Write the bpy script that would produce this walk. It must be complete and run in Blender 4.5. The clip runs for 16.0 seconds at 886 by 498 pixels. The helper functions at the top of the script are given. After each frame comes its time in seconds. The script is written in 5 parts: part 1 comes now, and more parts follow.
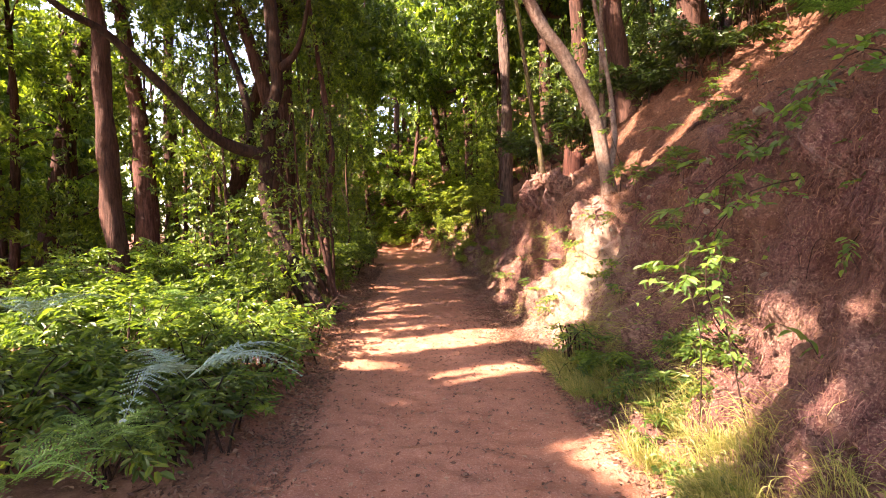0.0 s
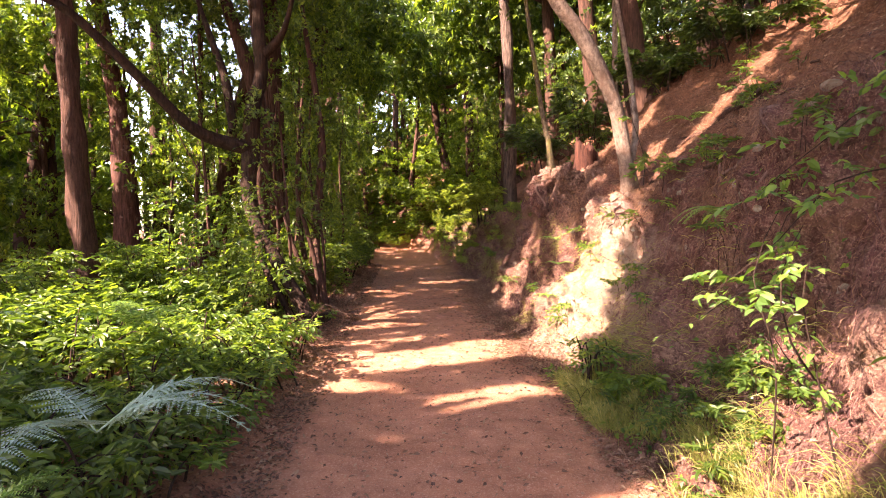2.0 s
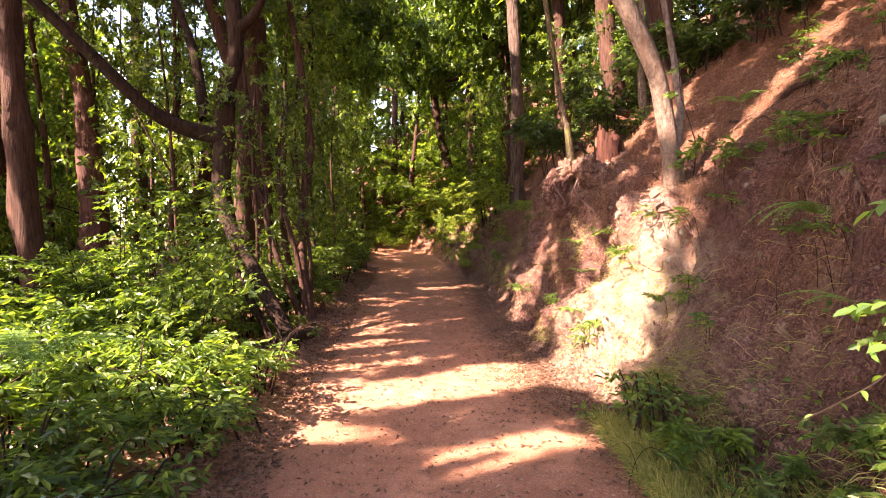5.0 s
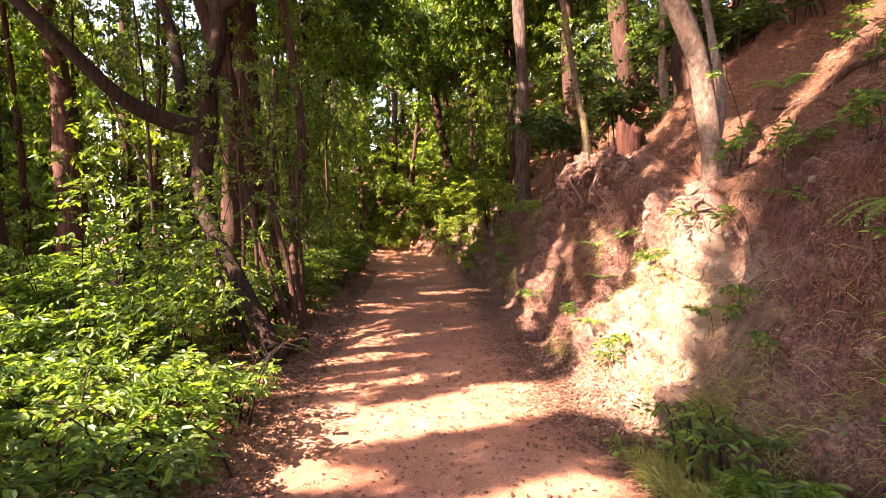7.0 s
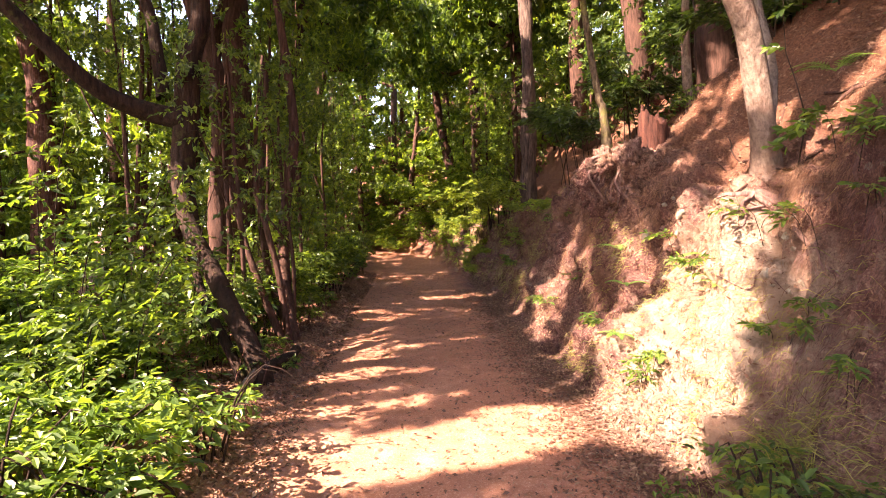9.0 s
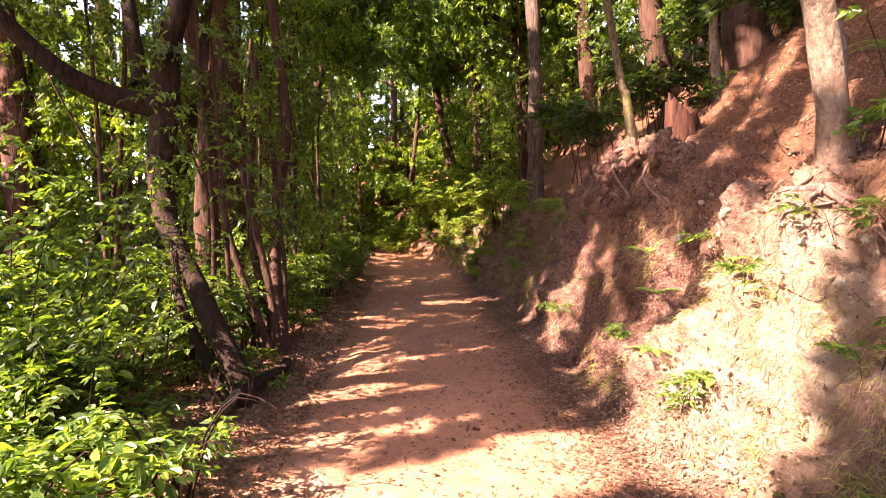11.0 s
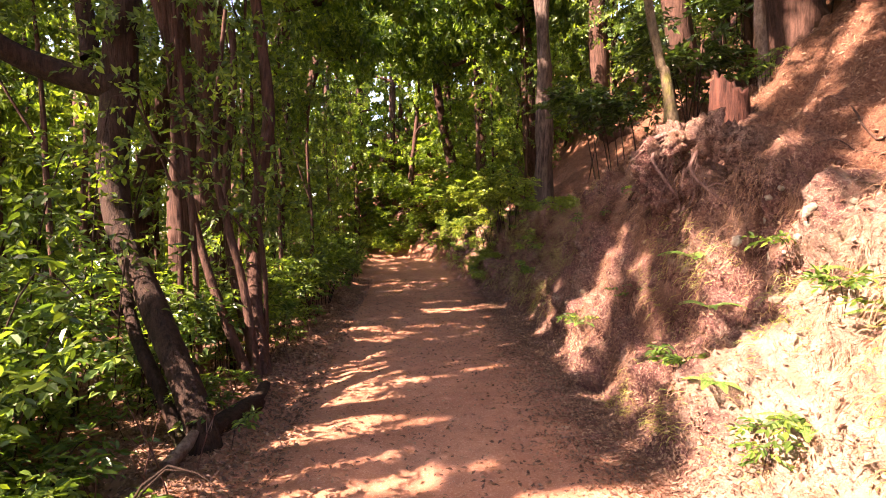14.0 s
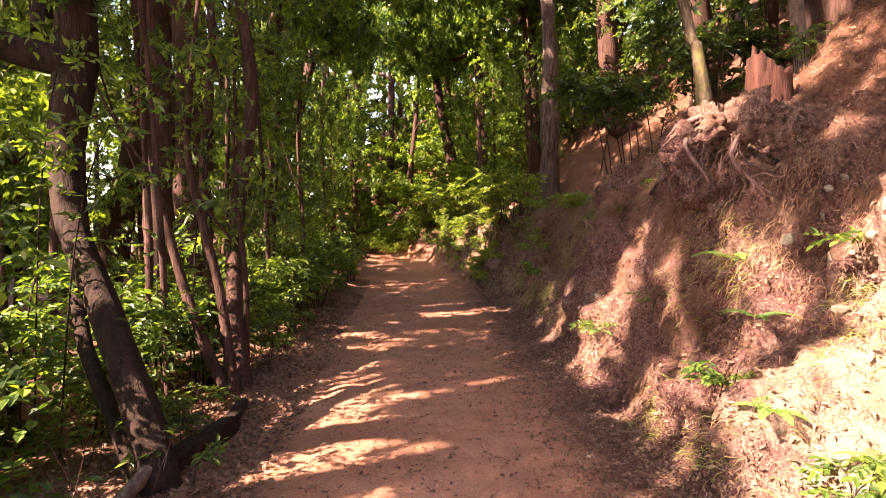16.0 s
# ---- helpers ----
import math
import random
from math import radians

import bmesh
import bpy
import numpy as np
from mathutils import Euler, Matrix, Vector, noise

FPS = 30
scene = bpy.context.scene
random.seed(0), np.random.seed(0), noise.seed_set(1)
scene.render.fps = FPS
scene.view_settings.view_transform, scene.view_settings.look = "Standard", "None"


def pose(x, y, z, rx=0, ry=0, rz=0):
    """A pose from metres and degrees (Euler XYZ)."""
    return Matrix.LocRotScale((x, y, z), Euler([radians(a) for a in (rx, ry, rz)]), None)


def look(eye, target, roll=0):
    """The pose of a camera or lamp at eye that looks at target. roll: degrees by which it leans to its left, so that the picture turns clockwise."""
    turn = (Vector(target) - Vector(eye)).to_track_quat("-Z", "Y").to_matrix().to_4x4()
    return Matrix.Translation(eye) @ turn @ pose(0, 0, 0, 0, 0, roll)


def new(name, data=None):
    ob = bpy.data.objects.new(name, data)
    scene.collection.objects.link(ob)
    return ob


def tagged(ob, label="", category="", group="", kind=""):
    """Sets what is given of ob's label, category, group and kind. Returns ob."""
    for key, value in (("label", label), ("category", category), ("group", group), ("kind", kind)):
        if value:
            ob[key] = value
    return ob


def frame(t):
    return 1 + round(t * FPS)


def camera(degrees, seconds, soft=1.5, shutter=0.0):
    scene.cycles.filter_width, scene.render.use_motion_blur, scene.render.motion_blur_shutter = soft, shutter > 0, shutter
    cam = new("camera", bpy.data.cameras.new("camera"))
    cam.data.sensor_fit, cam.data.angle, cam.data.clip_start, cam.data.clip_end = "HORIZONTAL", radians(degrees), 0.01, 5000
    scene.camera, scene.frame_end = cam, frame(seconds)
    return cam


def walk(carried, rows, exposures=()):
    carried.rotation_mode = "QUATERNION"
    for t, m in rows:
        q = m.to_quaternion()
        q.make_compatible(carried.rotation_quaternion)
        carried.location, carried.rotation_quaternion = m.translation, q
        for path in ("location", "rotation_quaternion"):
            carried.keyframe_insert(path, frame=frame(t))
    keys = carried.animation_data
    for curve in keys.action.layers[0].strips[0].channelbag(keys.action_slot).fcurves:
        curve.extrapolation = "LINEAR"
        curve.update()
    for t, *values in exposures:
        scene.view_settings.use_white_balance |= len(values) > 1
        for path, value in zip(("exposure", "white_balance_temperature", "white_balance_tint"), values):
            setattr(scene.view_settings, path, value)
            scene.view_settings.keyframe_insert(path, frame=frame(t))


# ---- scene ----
# ---------------------------------------------------------------- camera
cam = camera(80.0, 16.0, soft=1.0)
METRES, EYE, TILT, LEAN, TURN, REACH = 4.78, 1.65, -2.4, 0.0, -4.2, 1.1656
ROWS = [
    (0.0, 0.0, 0.0, 0.0, 0.0, 0.0, -0.0),
    (0.5, 0.0004, 0.0381, 0.0016, 0.01, -0.03, -0.01),
    (1.0, 0.0008, 0.0757, 0.0037, 0.0, -0.05, -0.0),
    (1.5, 0.0007, 0.1132, 0.0058, 0.01, -0.06, -0.01),
    (2.0, 0.0006, 0.1503, 0.0083, 0.0, -0.07, -0.01),
    (2.5, -0.0004, 0.1875, 0.0102, -0.01, -0.06, -0.02),
    (3.0, -0.0019, 0.2244, 0.0124, 0.0, -0.07, -0.0),
    (3.5, -0.0018, 0.2603, 0.0141, -0.0, -0.06, -0.01),
    (4.0, -0.0025, 0.2958, 0.0166, 0.01, -0.06, -0.01),
    (6.5, -0.0157, 0.4629, 0.0273, 0.06, 0.02, 0.03),
    (7.0, -0.0186, 0.4943, 0.0288, 0.04, 0.05, 0.02),
    (7.5, -0.0223, 0.5248, 0.0304, 0.02, 0.09, 0.02),
    (8.0, -0.0255, 0.5547, 0.0321, -0.0, 0.12, 0.03),
    (8.5, -0.0295, 0.5838, 0.0334, -0.03, 0.15, 0.02),
    (9.0, -0.0337, 0.6127, 0.0346, -0.07, 0.18, 0.03),
    (11.5, -0.0525, 0.753, 0.0401, -0.16, 0.33, -0.04),
    (12.0, -0.0547, 0.78, 0.0415, -0.18, 0.34, -0.05),
    (12.5, -0.0576, 0.807, 0.0433, -0.21, 0.34, -0.04),
    (13.0, -0.06, 0.8338, 0.0458, -0.24, 0.37, -0.05),
    (13.5, -0.0619, 0.8607, 0.047, -0.27, 0.39, -0.04),
    (14.0, -0.0632, 0.8875, 0.0477, -0.29, 0.41, -0.05),
    (14.5, -0.0649, 0.9143, 0.0479, -0.31, 0.41, -0.06),
    (15.0, -0.0659, 0.9413, 0.0478, -0.31, 0.42, -0.06),
    (15.5, -0.0658, 0.9683, 0.0479, -0.33, 0.41, -0.07),
    (16.0, -0.0653, 0.9951, 0.0482, -0.33, 0.4, -0.07),
]
EXPOSURE = 3.1
walk(cam, [(t, pose(0, 0, EYE, TILT, LEAN, TURN) @ pose(METRES * x, METRES * REACH * y, METRES * z, 90 + pitch / REACH, roll, yaw / REACH))
           for t, x, y, z, yaw, pitch, roll in ROWS],
     [(0.0, EXPOSURE, 7800.0, 33.0), (16.0, EXPOSURE, 7800.0, 33.0)])

# ---------------------------------------------------------------- light
SUN_ELEV, SUN_AZ = radians(40), math.atan2(0.37, 0.93)     # the way that the light travels over the ground
SUN = np.array([math.cos(SUN_ELEV) * math.cos(SUN_AZ), math.cos(SUN_ELEV) * math.sin(SUN_AZ), -math.sin(SUN_ELEV)])
sun = new("sun", bpy.data.lights.new("sun", "SUN"))
sun.data.energy, sun.data.angle, sun.data.color = 5.0, radians(0.55), (1.0, 0.93, 0.80)
sun.matrix_world = look(tuple(-60 * SUN), (0, 0, 0))
world = bpy.data.worlds.new("sky")
scene.world = world
world.use_nodes = True
wn = world.node_tree.nodes
sky = wn.new("ShaderNodeTexSky")
sky.sky_type, sky.sun_disc = "NISHITA", False
sky.sun_elevation, sky.sun_rotation = SUN_ELEV, math.atan2(-SUN[0], -SUN[1])
wn["Background"].inputs[1].default_value = 0.15
world.node_tree.links.new(sky.outputs[0], wn["Background"].inputs[0])


# ---------------------------------------------------------------- materials
class Nodes:
    """A short way to write node materials."""

    def __init__(self, name):
        self.mat = bpy.data.materials.new(name)
        self.mat.use_nodes = True
        self.tree = self.mat.node_tree
        self.bsdf = self.tree.nodes["Principled BSDF"]
        self.coord = self.tree.nodes.new("ShaderNodeNewGeometry").outputs["Position"]

    def add(self, kind, out=0, **inputs):
        n = self.tree.nodes.new(kind)
        for k, v in inputs.items():
            s = n.inputs[int(k[1:])] if k[0] == "i" and k[1:].isdigit() else n.inputs[k]
            if isinstance(v, bpy.types.NodeSocket):
                self.tree.links.new(v, s)
            else:
                s.default_value = v
        return n.outputs[out]

    def stretch(self, sx, sy, sz):
        return self.add("ShaderNodeMapping", i0=self.coord, i3=(sx, sy, sz))

    def noise(self, scale, detail=4.0, rough=0.6, vec=None, colour=False):
        return self.add("ShaderNodeTexNoise", 1 if colour else 0, Vector=vec or self.coord, Scale=scale, Detail=detail, Roughness=rough)

    def ramp(self, fac, *stops):
        n = self.tree.nodes.new("ShaderNodeValToRGB")
        while len(n.color_ramp.elements) < len(stops):
            n.color_ramp.elements.new(0.5)
        for e, (p, c) in zip(n.color_ramp.elements, stops):
            e.position, e.color = p, (*c, 1) if len(c) == 3 else c
        self.tree.links.new(fac, n.inputs[0])
        return n.outputs[0]

    def mix(self, fac, a, b, mode="MIX"):
        n = self.tree.nodes.new("ShaderNodeMixRGB")
        n.blend_type = mode
        for s, v in zip(n.inputs, (fac, a, b)):
            if isinstance(v, bpy.types.NodeSocket):
                self.tree.links.new(v, s)
            else:
                s.default_value = (*v, 1) if isinstance(v, tuple) else v
        return n.outputs[0]

    def done(self, colour, rough=0.8, bump=None, strength=0.5, dist=0.02, spec=0.3):
        for key, v in (("Base Color", colour), ("Roughness", rough)):
            if isinstance(v, bpy.types.NodeSocket):
                self.tree.links.new(v, self.bsdf.inputs[key])
            else:
                self.bsdf.inputs[key].default_value = (*v, 1) if isinstance(v, tuple) else v
        self.bsdf.inputs["Specular IOR Level"].default_value = spec
        if bump is not None:
            n = self.add("ShaderNodeBump", Strength=strength, Distance=dist, Height=bump)
            self.tree.links.new(n, self.bsdf.inputs["Normal"])
        return self.mat


def earth_material():
    """Trodden red earth along the path, raw earth on the bank, needles on the slope, leaf mould in the wood."""
    m = Nodes("woodland_earth")

    def calc(op, a, b=0.0, c=0.0):
        n = m.tree.nodes.new("ShaderNodeMath")
        n.operation = op
        for s, v in zip(n.inputs, (a, b, c)):
            if isinstance(v, bpy.types.NodeSocket):
                m.tree.links.new(v, s)
            else:
                s.default_value = v
        return n.outputs[0]

    big, mid, fine = m.noise(0.9, 5), m.noise(6, 7, 0.68), m.noise(60, 5, 0.72)
    streak = m.noise(8, 6, 0.7, m.stretch(1.6, 1.6, 0.3))
    needles = m.noise(26, 6, 0.8)
    sep = m.tree.nodes.new("ShaderNodeSeparateXYZ")
    m.tree.links.new(m.coord, sep.inputs[0])
    d = calc("MAXIMUM", calc("SUBTRACT", sep.outputs[1], 25.0), 0.0)
    x = calc("MULTIPLY_ADD", calc("MULTIPLY", d, d), 0.05, sep.outputs[0])
    x = calc("MULTIPLY_ADD", calc("SUBTRACT", m.noise(1.6, 5, 0.65), 0.5), 1.1, x)
    # trodden path
    path = m.ramp(big, (0.3, (0.30, 0.12, 0.07)), (0.55, (0.40, 0.172, 0.105)), (0.75, (0.49, 0.24, 0.158)))
    path = m.mix(m.ramp(mid, (0.42, (0, 0, 0)), (0.62, (0.6, 0.6, 0.6))), path, (0.25, 0.105, 0.065))
    path = m.mix(m.ramp(fine, (0.5, (0, 0, 0)), (0.7, (0.6, 0.6, 0.6))), path, (0.62, 0.37, 0.265))
    grit = m.noise(130, 3, 0.6)
    path = m.mix(m.ramp(grit, (0.34, (0.6, 0.6, 0.6)), (0.45, (0, 0, 0))), path, (0.2, 0.085, 0.055))
    # leaf mould
    mould = m.ramp(mid, (0.3, (0.10, 0.048, 0.032)), (0.55, (0.21, 0.105, 0.066)), (0.75, (0.31, 0.175, 0.115)))
    mould = m.mix(m.ramp(fine, (0.48, (0, 0, 0)), (0.68, (0.75, 0.75, 0.75))), mould, (0.30, 0.165, 0.10))
    # raw earth
    raw = m.ramp(streak, (0.3, (0.068, 0.025, 0.025)), (0.5, (0.155, 0.064, 0.056)), (0.7, (0.265, 0.128, 0.102)))
    raw = m.mix(m.ramp(big, (0.5, (0, 0, 0)), (0.66, (0.6, 0.6, 0.6))), raw, (0.31, 0.20, 0.14))
    raw = m.mix(m.ramp(m.noise(3.1, 6, 0.7), (0.56, (0, 0, 0)), (0.68, (0.6, 0.6, 0.6))), raw, (0.33, 0.29, 0.22))
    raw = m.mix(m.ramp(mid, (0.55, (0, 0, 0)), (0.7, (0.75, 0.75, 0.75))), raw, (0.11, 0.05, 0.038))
    raw = m.mix(m.ramp(fine, (0.5, (0, 0, 0)), (0.62, (0.8, 0.8, 0.8))), raw, (0.42, 0.27, 0.2))
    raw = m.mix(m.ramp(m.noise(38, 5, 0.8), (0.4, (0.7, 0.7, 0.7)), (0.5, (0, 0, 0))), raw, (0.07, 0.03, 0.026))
    # shade painted near-black into pits and clump hollows, clump tops paler
    pit_shade = m.noise(24, 5, 0.75)
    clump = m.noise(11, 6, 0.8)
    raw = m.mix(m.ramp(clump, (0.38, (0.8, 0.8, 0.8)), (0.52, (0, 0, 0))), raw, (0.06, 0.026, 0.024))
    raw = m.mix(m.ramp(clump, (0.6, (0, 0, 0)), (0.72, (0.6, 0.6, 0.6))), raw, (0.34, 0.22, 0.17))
    raw = m.mix(m.ramp(pit_shade, (0.36, (0.85, 0.85, 0.85)), (0.47, (0, 0, 0))), raw, (0.045, 0.02, 0.017))
    # paler colour painted round the spot where full sun falls on the bank
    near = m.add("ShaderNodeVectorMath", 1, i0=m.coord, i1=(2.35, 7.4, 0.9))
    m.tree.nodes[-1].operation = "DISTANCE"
    sunlit_tint = calc("MULTIPLY_ADD", m.noise(4, 6, 0.7), 1.5, calc("MULTIPLY", near, -0.55))
    raw = m.mix(m.ramp(sunlit_tint, (0.0, (0, 0, 0)), (0.45, (0.8, 0.8, 0.8))), raw, (0.37, 0.275, 0.205))
    raw = m.mix(m.ramp(m.noise(2.3, 6, 0.75), (0.53, (0, 0, 0)), (0.62, (0.55, 0.55, 0.55))), raw, (0.21, 0.115, 0.07))
    raw = m.mix(m.ramp(m.noise(3.7, 5, 0.75), (0.6, (0, 0, 0)), (0.68, (0.28, 0.28, 0.28))), raw, (0.20, 0.17, 0.06))
    # needles on the slope
    slope = m.ramp(needles, (0.3, (0.07, 0.03, 0.02)), (0.5, (0.16, 0.07, 0.042)), (0.72, (0.29, 0.155, 0.095)))
    slope = m.mix(m.ramp(fine, (0.36, (0.8, 0.8, 0.8)), (0.48, (0, 0, 0))), slope, (0.04, 0.018, 0.014))
    c = m.mix(m.ramp(calc("MULTIPLY_ADD", x, -0.7, -0.55), (0.0, (0, 0, 0)), (0.5, (1, 1, 1))), path, mould)
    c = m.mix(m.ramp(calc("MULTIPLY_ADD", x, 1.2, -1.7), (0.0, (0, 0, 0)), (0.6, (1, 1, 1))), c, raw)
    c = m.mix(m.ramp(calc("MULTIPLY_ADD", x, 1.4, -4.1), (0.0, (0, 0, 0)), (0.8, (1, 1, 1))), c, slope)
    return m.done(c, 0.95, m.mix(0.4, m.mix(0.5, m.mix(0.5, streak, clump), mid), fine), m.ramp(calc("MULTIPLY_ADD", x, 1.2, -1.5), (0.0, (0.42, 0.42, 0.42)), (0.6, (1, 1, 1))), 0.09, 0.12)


def leaf_material(name, dark, mid, light, gloss=0.45, glow=0.4):
    m = Nodes(name)
    rnd = m.tree.nodes.new("ShaderNodeNewGeometry").outputs["Random Per Island"]
    c = m.ramp(rnd, (0.0, dark), (0.55, mid), (0.92, light), (1.0, tuple(v * 1.25 for v in light)))
    c = m.mix(m.ramp(m.noise(0.7, 3), (0.4, (0, 0, 0)), (0.65, (0.5, 0.5, 0.5))), c, dark)
    mat = m.done(c, gloss, None, spec=0.4)
    tr = m.add("ShaderNodeBsdfTranslucent", Color=m.mix(1.0, c, (1.95, 1.9, 0.7), "MULTIPLY"))
    both = m.add("ShaderNodeMixShader", i0=glow, i1=m.bsdf.outputs[0], i2=tr)
    m.tree.links.new(both, m.tree.nodes["Material Output"].inputs[0])
    return mat


def bark_material(name, dark, light, patch=None, amount=0.0, along=0.22):
    m = Nodes(name)
    groove = m.noise(16, 6, 0.7, m.stretch(1.5, 1.5, along))
    c = m.ramp(groove, (0.35, dark), (0.65, light))
    if patch:
        c = m.mix(m.ramp(m.noise(2.2, 5, 0.65), (0.62 - amount, (0, 0, 0)), (0.72 - amount, (0.85, 0.85, 0.85))), c, patch)
    c = m.mix(m.ramp(m.noise(60, 4, 0.7), (0.5, (0, 0, 0)), (0.75, (0.5, 0.5, 0.5))), c, tuple(v * 0.5 for v in dark))
    return m.done(c, 0.9, groove, 1.0, 0.03, 0.15)


EARTH = earth_material()
LEAF_TREE = leaf_material("tree_leaf", (0.030, 0.058, 0.013), (0.078, 0.132, 0.022), (0.165, 0.23, 0.036), 0.4, 0.45)
LEAF_LIGHT = leaf_material("light_leaf", (0.046, 0.086, 0.016), (0.112, 0.178, 0.027), (0.21, 0.285, 0.042), 0.4, 0.5)
LEAF_SHRUB = leaf_material("shrub_leaf", (0.032, 0.067, 0.017), (0.09, 0.16, 0.03), (0.195, 0.275, 0.048), 0.38, 0.45)
LEAF_YELLOW = leaf_material("yellow_leaf", (0.07, 0.11, 0.02), (0.16, 0.22, 0.03), (0.28, 0.33, 0.05))
BARK_DARK = bark_material("dark_bark", (0.028, 0.014, 0.011), (0.10, 0.05, 0.036))
BARK_RED = bark_material("reddish_bark", (0.04, 0.018, 0.015), (0.14, 0.065, 0.05), (0.28, 0.19, 0.16), 0.03)
BARK_PALE = bark_material("pale_bark", (0.085, 0.055, 0.043), (0.25, 0.18, 0.14), (0.13, 0.075, 0.055), 0.09, 0.8)
BARK_PINE = bark_material("pine_bark", (0.025, 0.016, 0.013), (0.15, 0.10, 0.08))
BARK_MOSS = bark_material("mossy_bark", (0.012, 0.007, 0.0055), (0.048, 0.026, 0.018), (0.08, 0.08, 0.025), 0.02)
BARK_LICHEN = bark_material("lichen_bark", (0.045, 0.03, 0.02), (0.16, 0.115, 0.07), (0.12, 0.11, 0.03), 0.12, 0.6)
# tree leaf copy, darkened for brush that stands in the shade
LEAF_SHADED = leaf_material("shaded_leaf", (0.018, 0.04, 0.011), (0.045, 0.085, 0.018), (0.10, 0.16, 0.03), 0.4, 0.3)


# ---------------------------------------------------------------- terrain
def lattice(ix, iy, iz):
    h = (ix * 374761393 + iy * 668265263 + iz * 2147483647 + 1013904223) & 0xFFFFFFFF
    h = ((h ^ (h >> 13)) * 1274126177) & 0xFFFFFFFF
    return ((h ^ (h >> 16)) & 0xFFFF) / 32767.5 - 1


def value_noise(x, y, z):
    x, y, z = np.broadcast_arrays(np.asarray(x, float), np.asarray(y, float), np.asarray(z, float))
    i = [np.floor(a).astype(np.int64) for a in (x, y, z)]
    f = [a - b for a, b in zip((x, y, z), i)]
    f = [a * a * (3 - 2 * a) for a in f]
    total = 0
    for dx in (0, 1):
        for dy in (0, 1):
            for dz in (0, 1):
                w = (f[0] if dx else 1 - f[0]) * (f[1] if dy else 1 - f[1]) * (f[2] if dz else 1 - f[2])
                total = total + w * lattice(i[0] + dx, i[1] + dy, i[2] + dz)
    return total


def fbm(x, y, z=0.0, octaves=4):
    return sum(value_noise(x * 2 ** k, y * 2 ** k, np.asarray(z) * 2 ** k + 7.3 * k) * 0.5 ** k for k in range(octaves))


def smooth(a, b, v):
    t = np.clip((v - a) / (b - a), 0, 1)
    return t * t * (3 - 2 * t)


def path_z(y):
    return 0.018 * np.clip(y - 6, 0, 24)


def bend(y):
    """The path turns away to the left beyond the straight."""
    d = np.clip(y - 25, 0, 14)
    return -0.05 * d * d


def toe(y):
    return np.interp(y, [0, 3.7, 7.2, 11, 14, 18, 22, 30], [1.5, 1.5, 1.8, 1.8, 2.05, 1.8, 1.5, 1.15])


def lip(y):
    return np.interp(y, [0, 6, 7.3, 8.5, 9.6, 12, 16, 22, 30], [3.4, 3.2, 2.85, 2.85, 2.6, 2.95, 2.9, 2.4, 1.9])


def lip_z(y):
    return np.interp(y, [0, 6, 7.3, 8.5, 9.6, 12, 16, 22, 30], [2.7, 2.5, 2.05, 2.05, 2.2, 1.95, 1.8, 1.4, 1.3])


def height(x, y):
    x, y = np.asarray(x, float), np.asarray(y, float)
    x = x - bend(y)
    a, b, h = toe(y), lip(y), lip_z(y)
    s = np.clip((x - a) / (b - a), 0, 1)
    hollow = np.exp(-((y - 9.8) / 0.7) ** 2)
    steep = 0.22 * s + 0.78 * smooth(0.42, 1.0, s)
    k = smooth(6.3, 7.4, y)
    z = h * (k * s ** (1.35 + 1.4 * hollow) + (1 - k) * steep)
    u = np.clip(x - b, 0, None)
    z = z + 0.88 * np.clip(u, 0, 9) + 0.35 * np.clip(u - 9, 0, 25) - 0.12 * (1 - np.exp(-u * 3))
    w = np.clip(-0.95 - x, 0, None)
    z = z + 0.09 * np.exp(-((w - 0.35) / 0.22) ** 2) - 0.055 * np.clip(w - 0.5, 0, 7) - 0.1 * np.clip(w - 7, 0, 15)
    off = np.clip(np.abs(x - 0.4) - 1.3, 0, 3) / 3
    z = z + off * 0.18 * fbm(x * 0.6, y * 0.6, 3.0) + 0.025 * fbm(x * 1.2, y * 0.8, 9.0, 3) * (1 - off)
    return z + path_z(y)


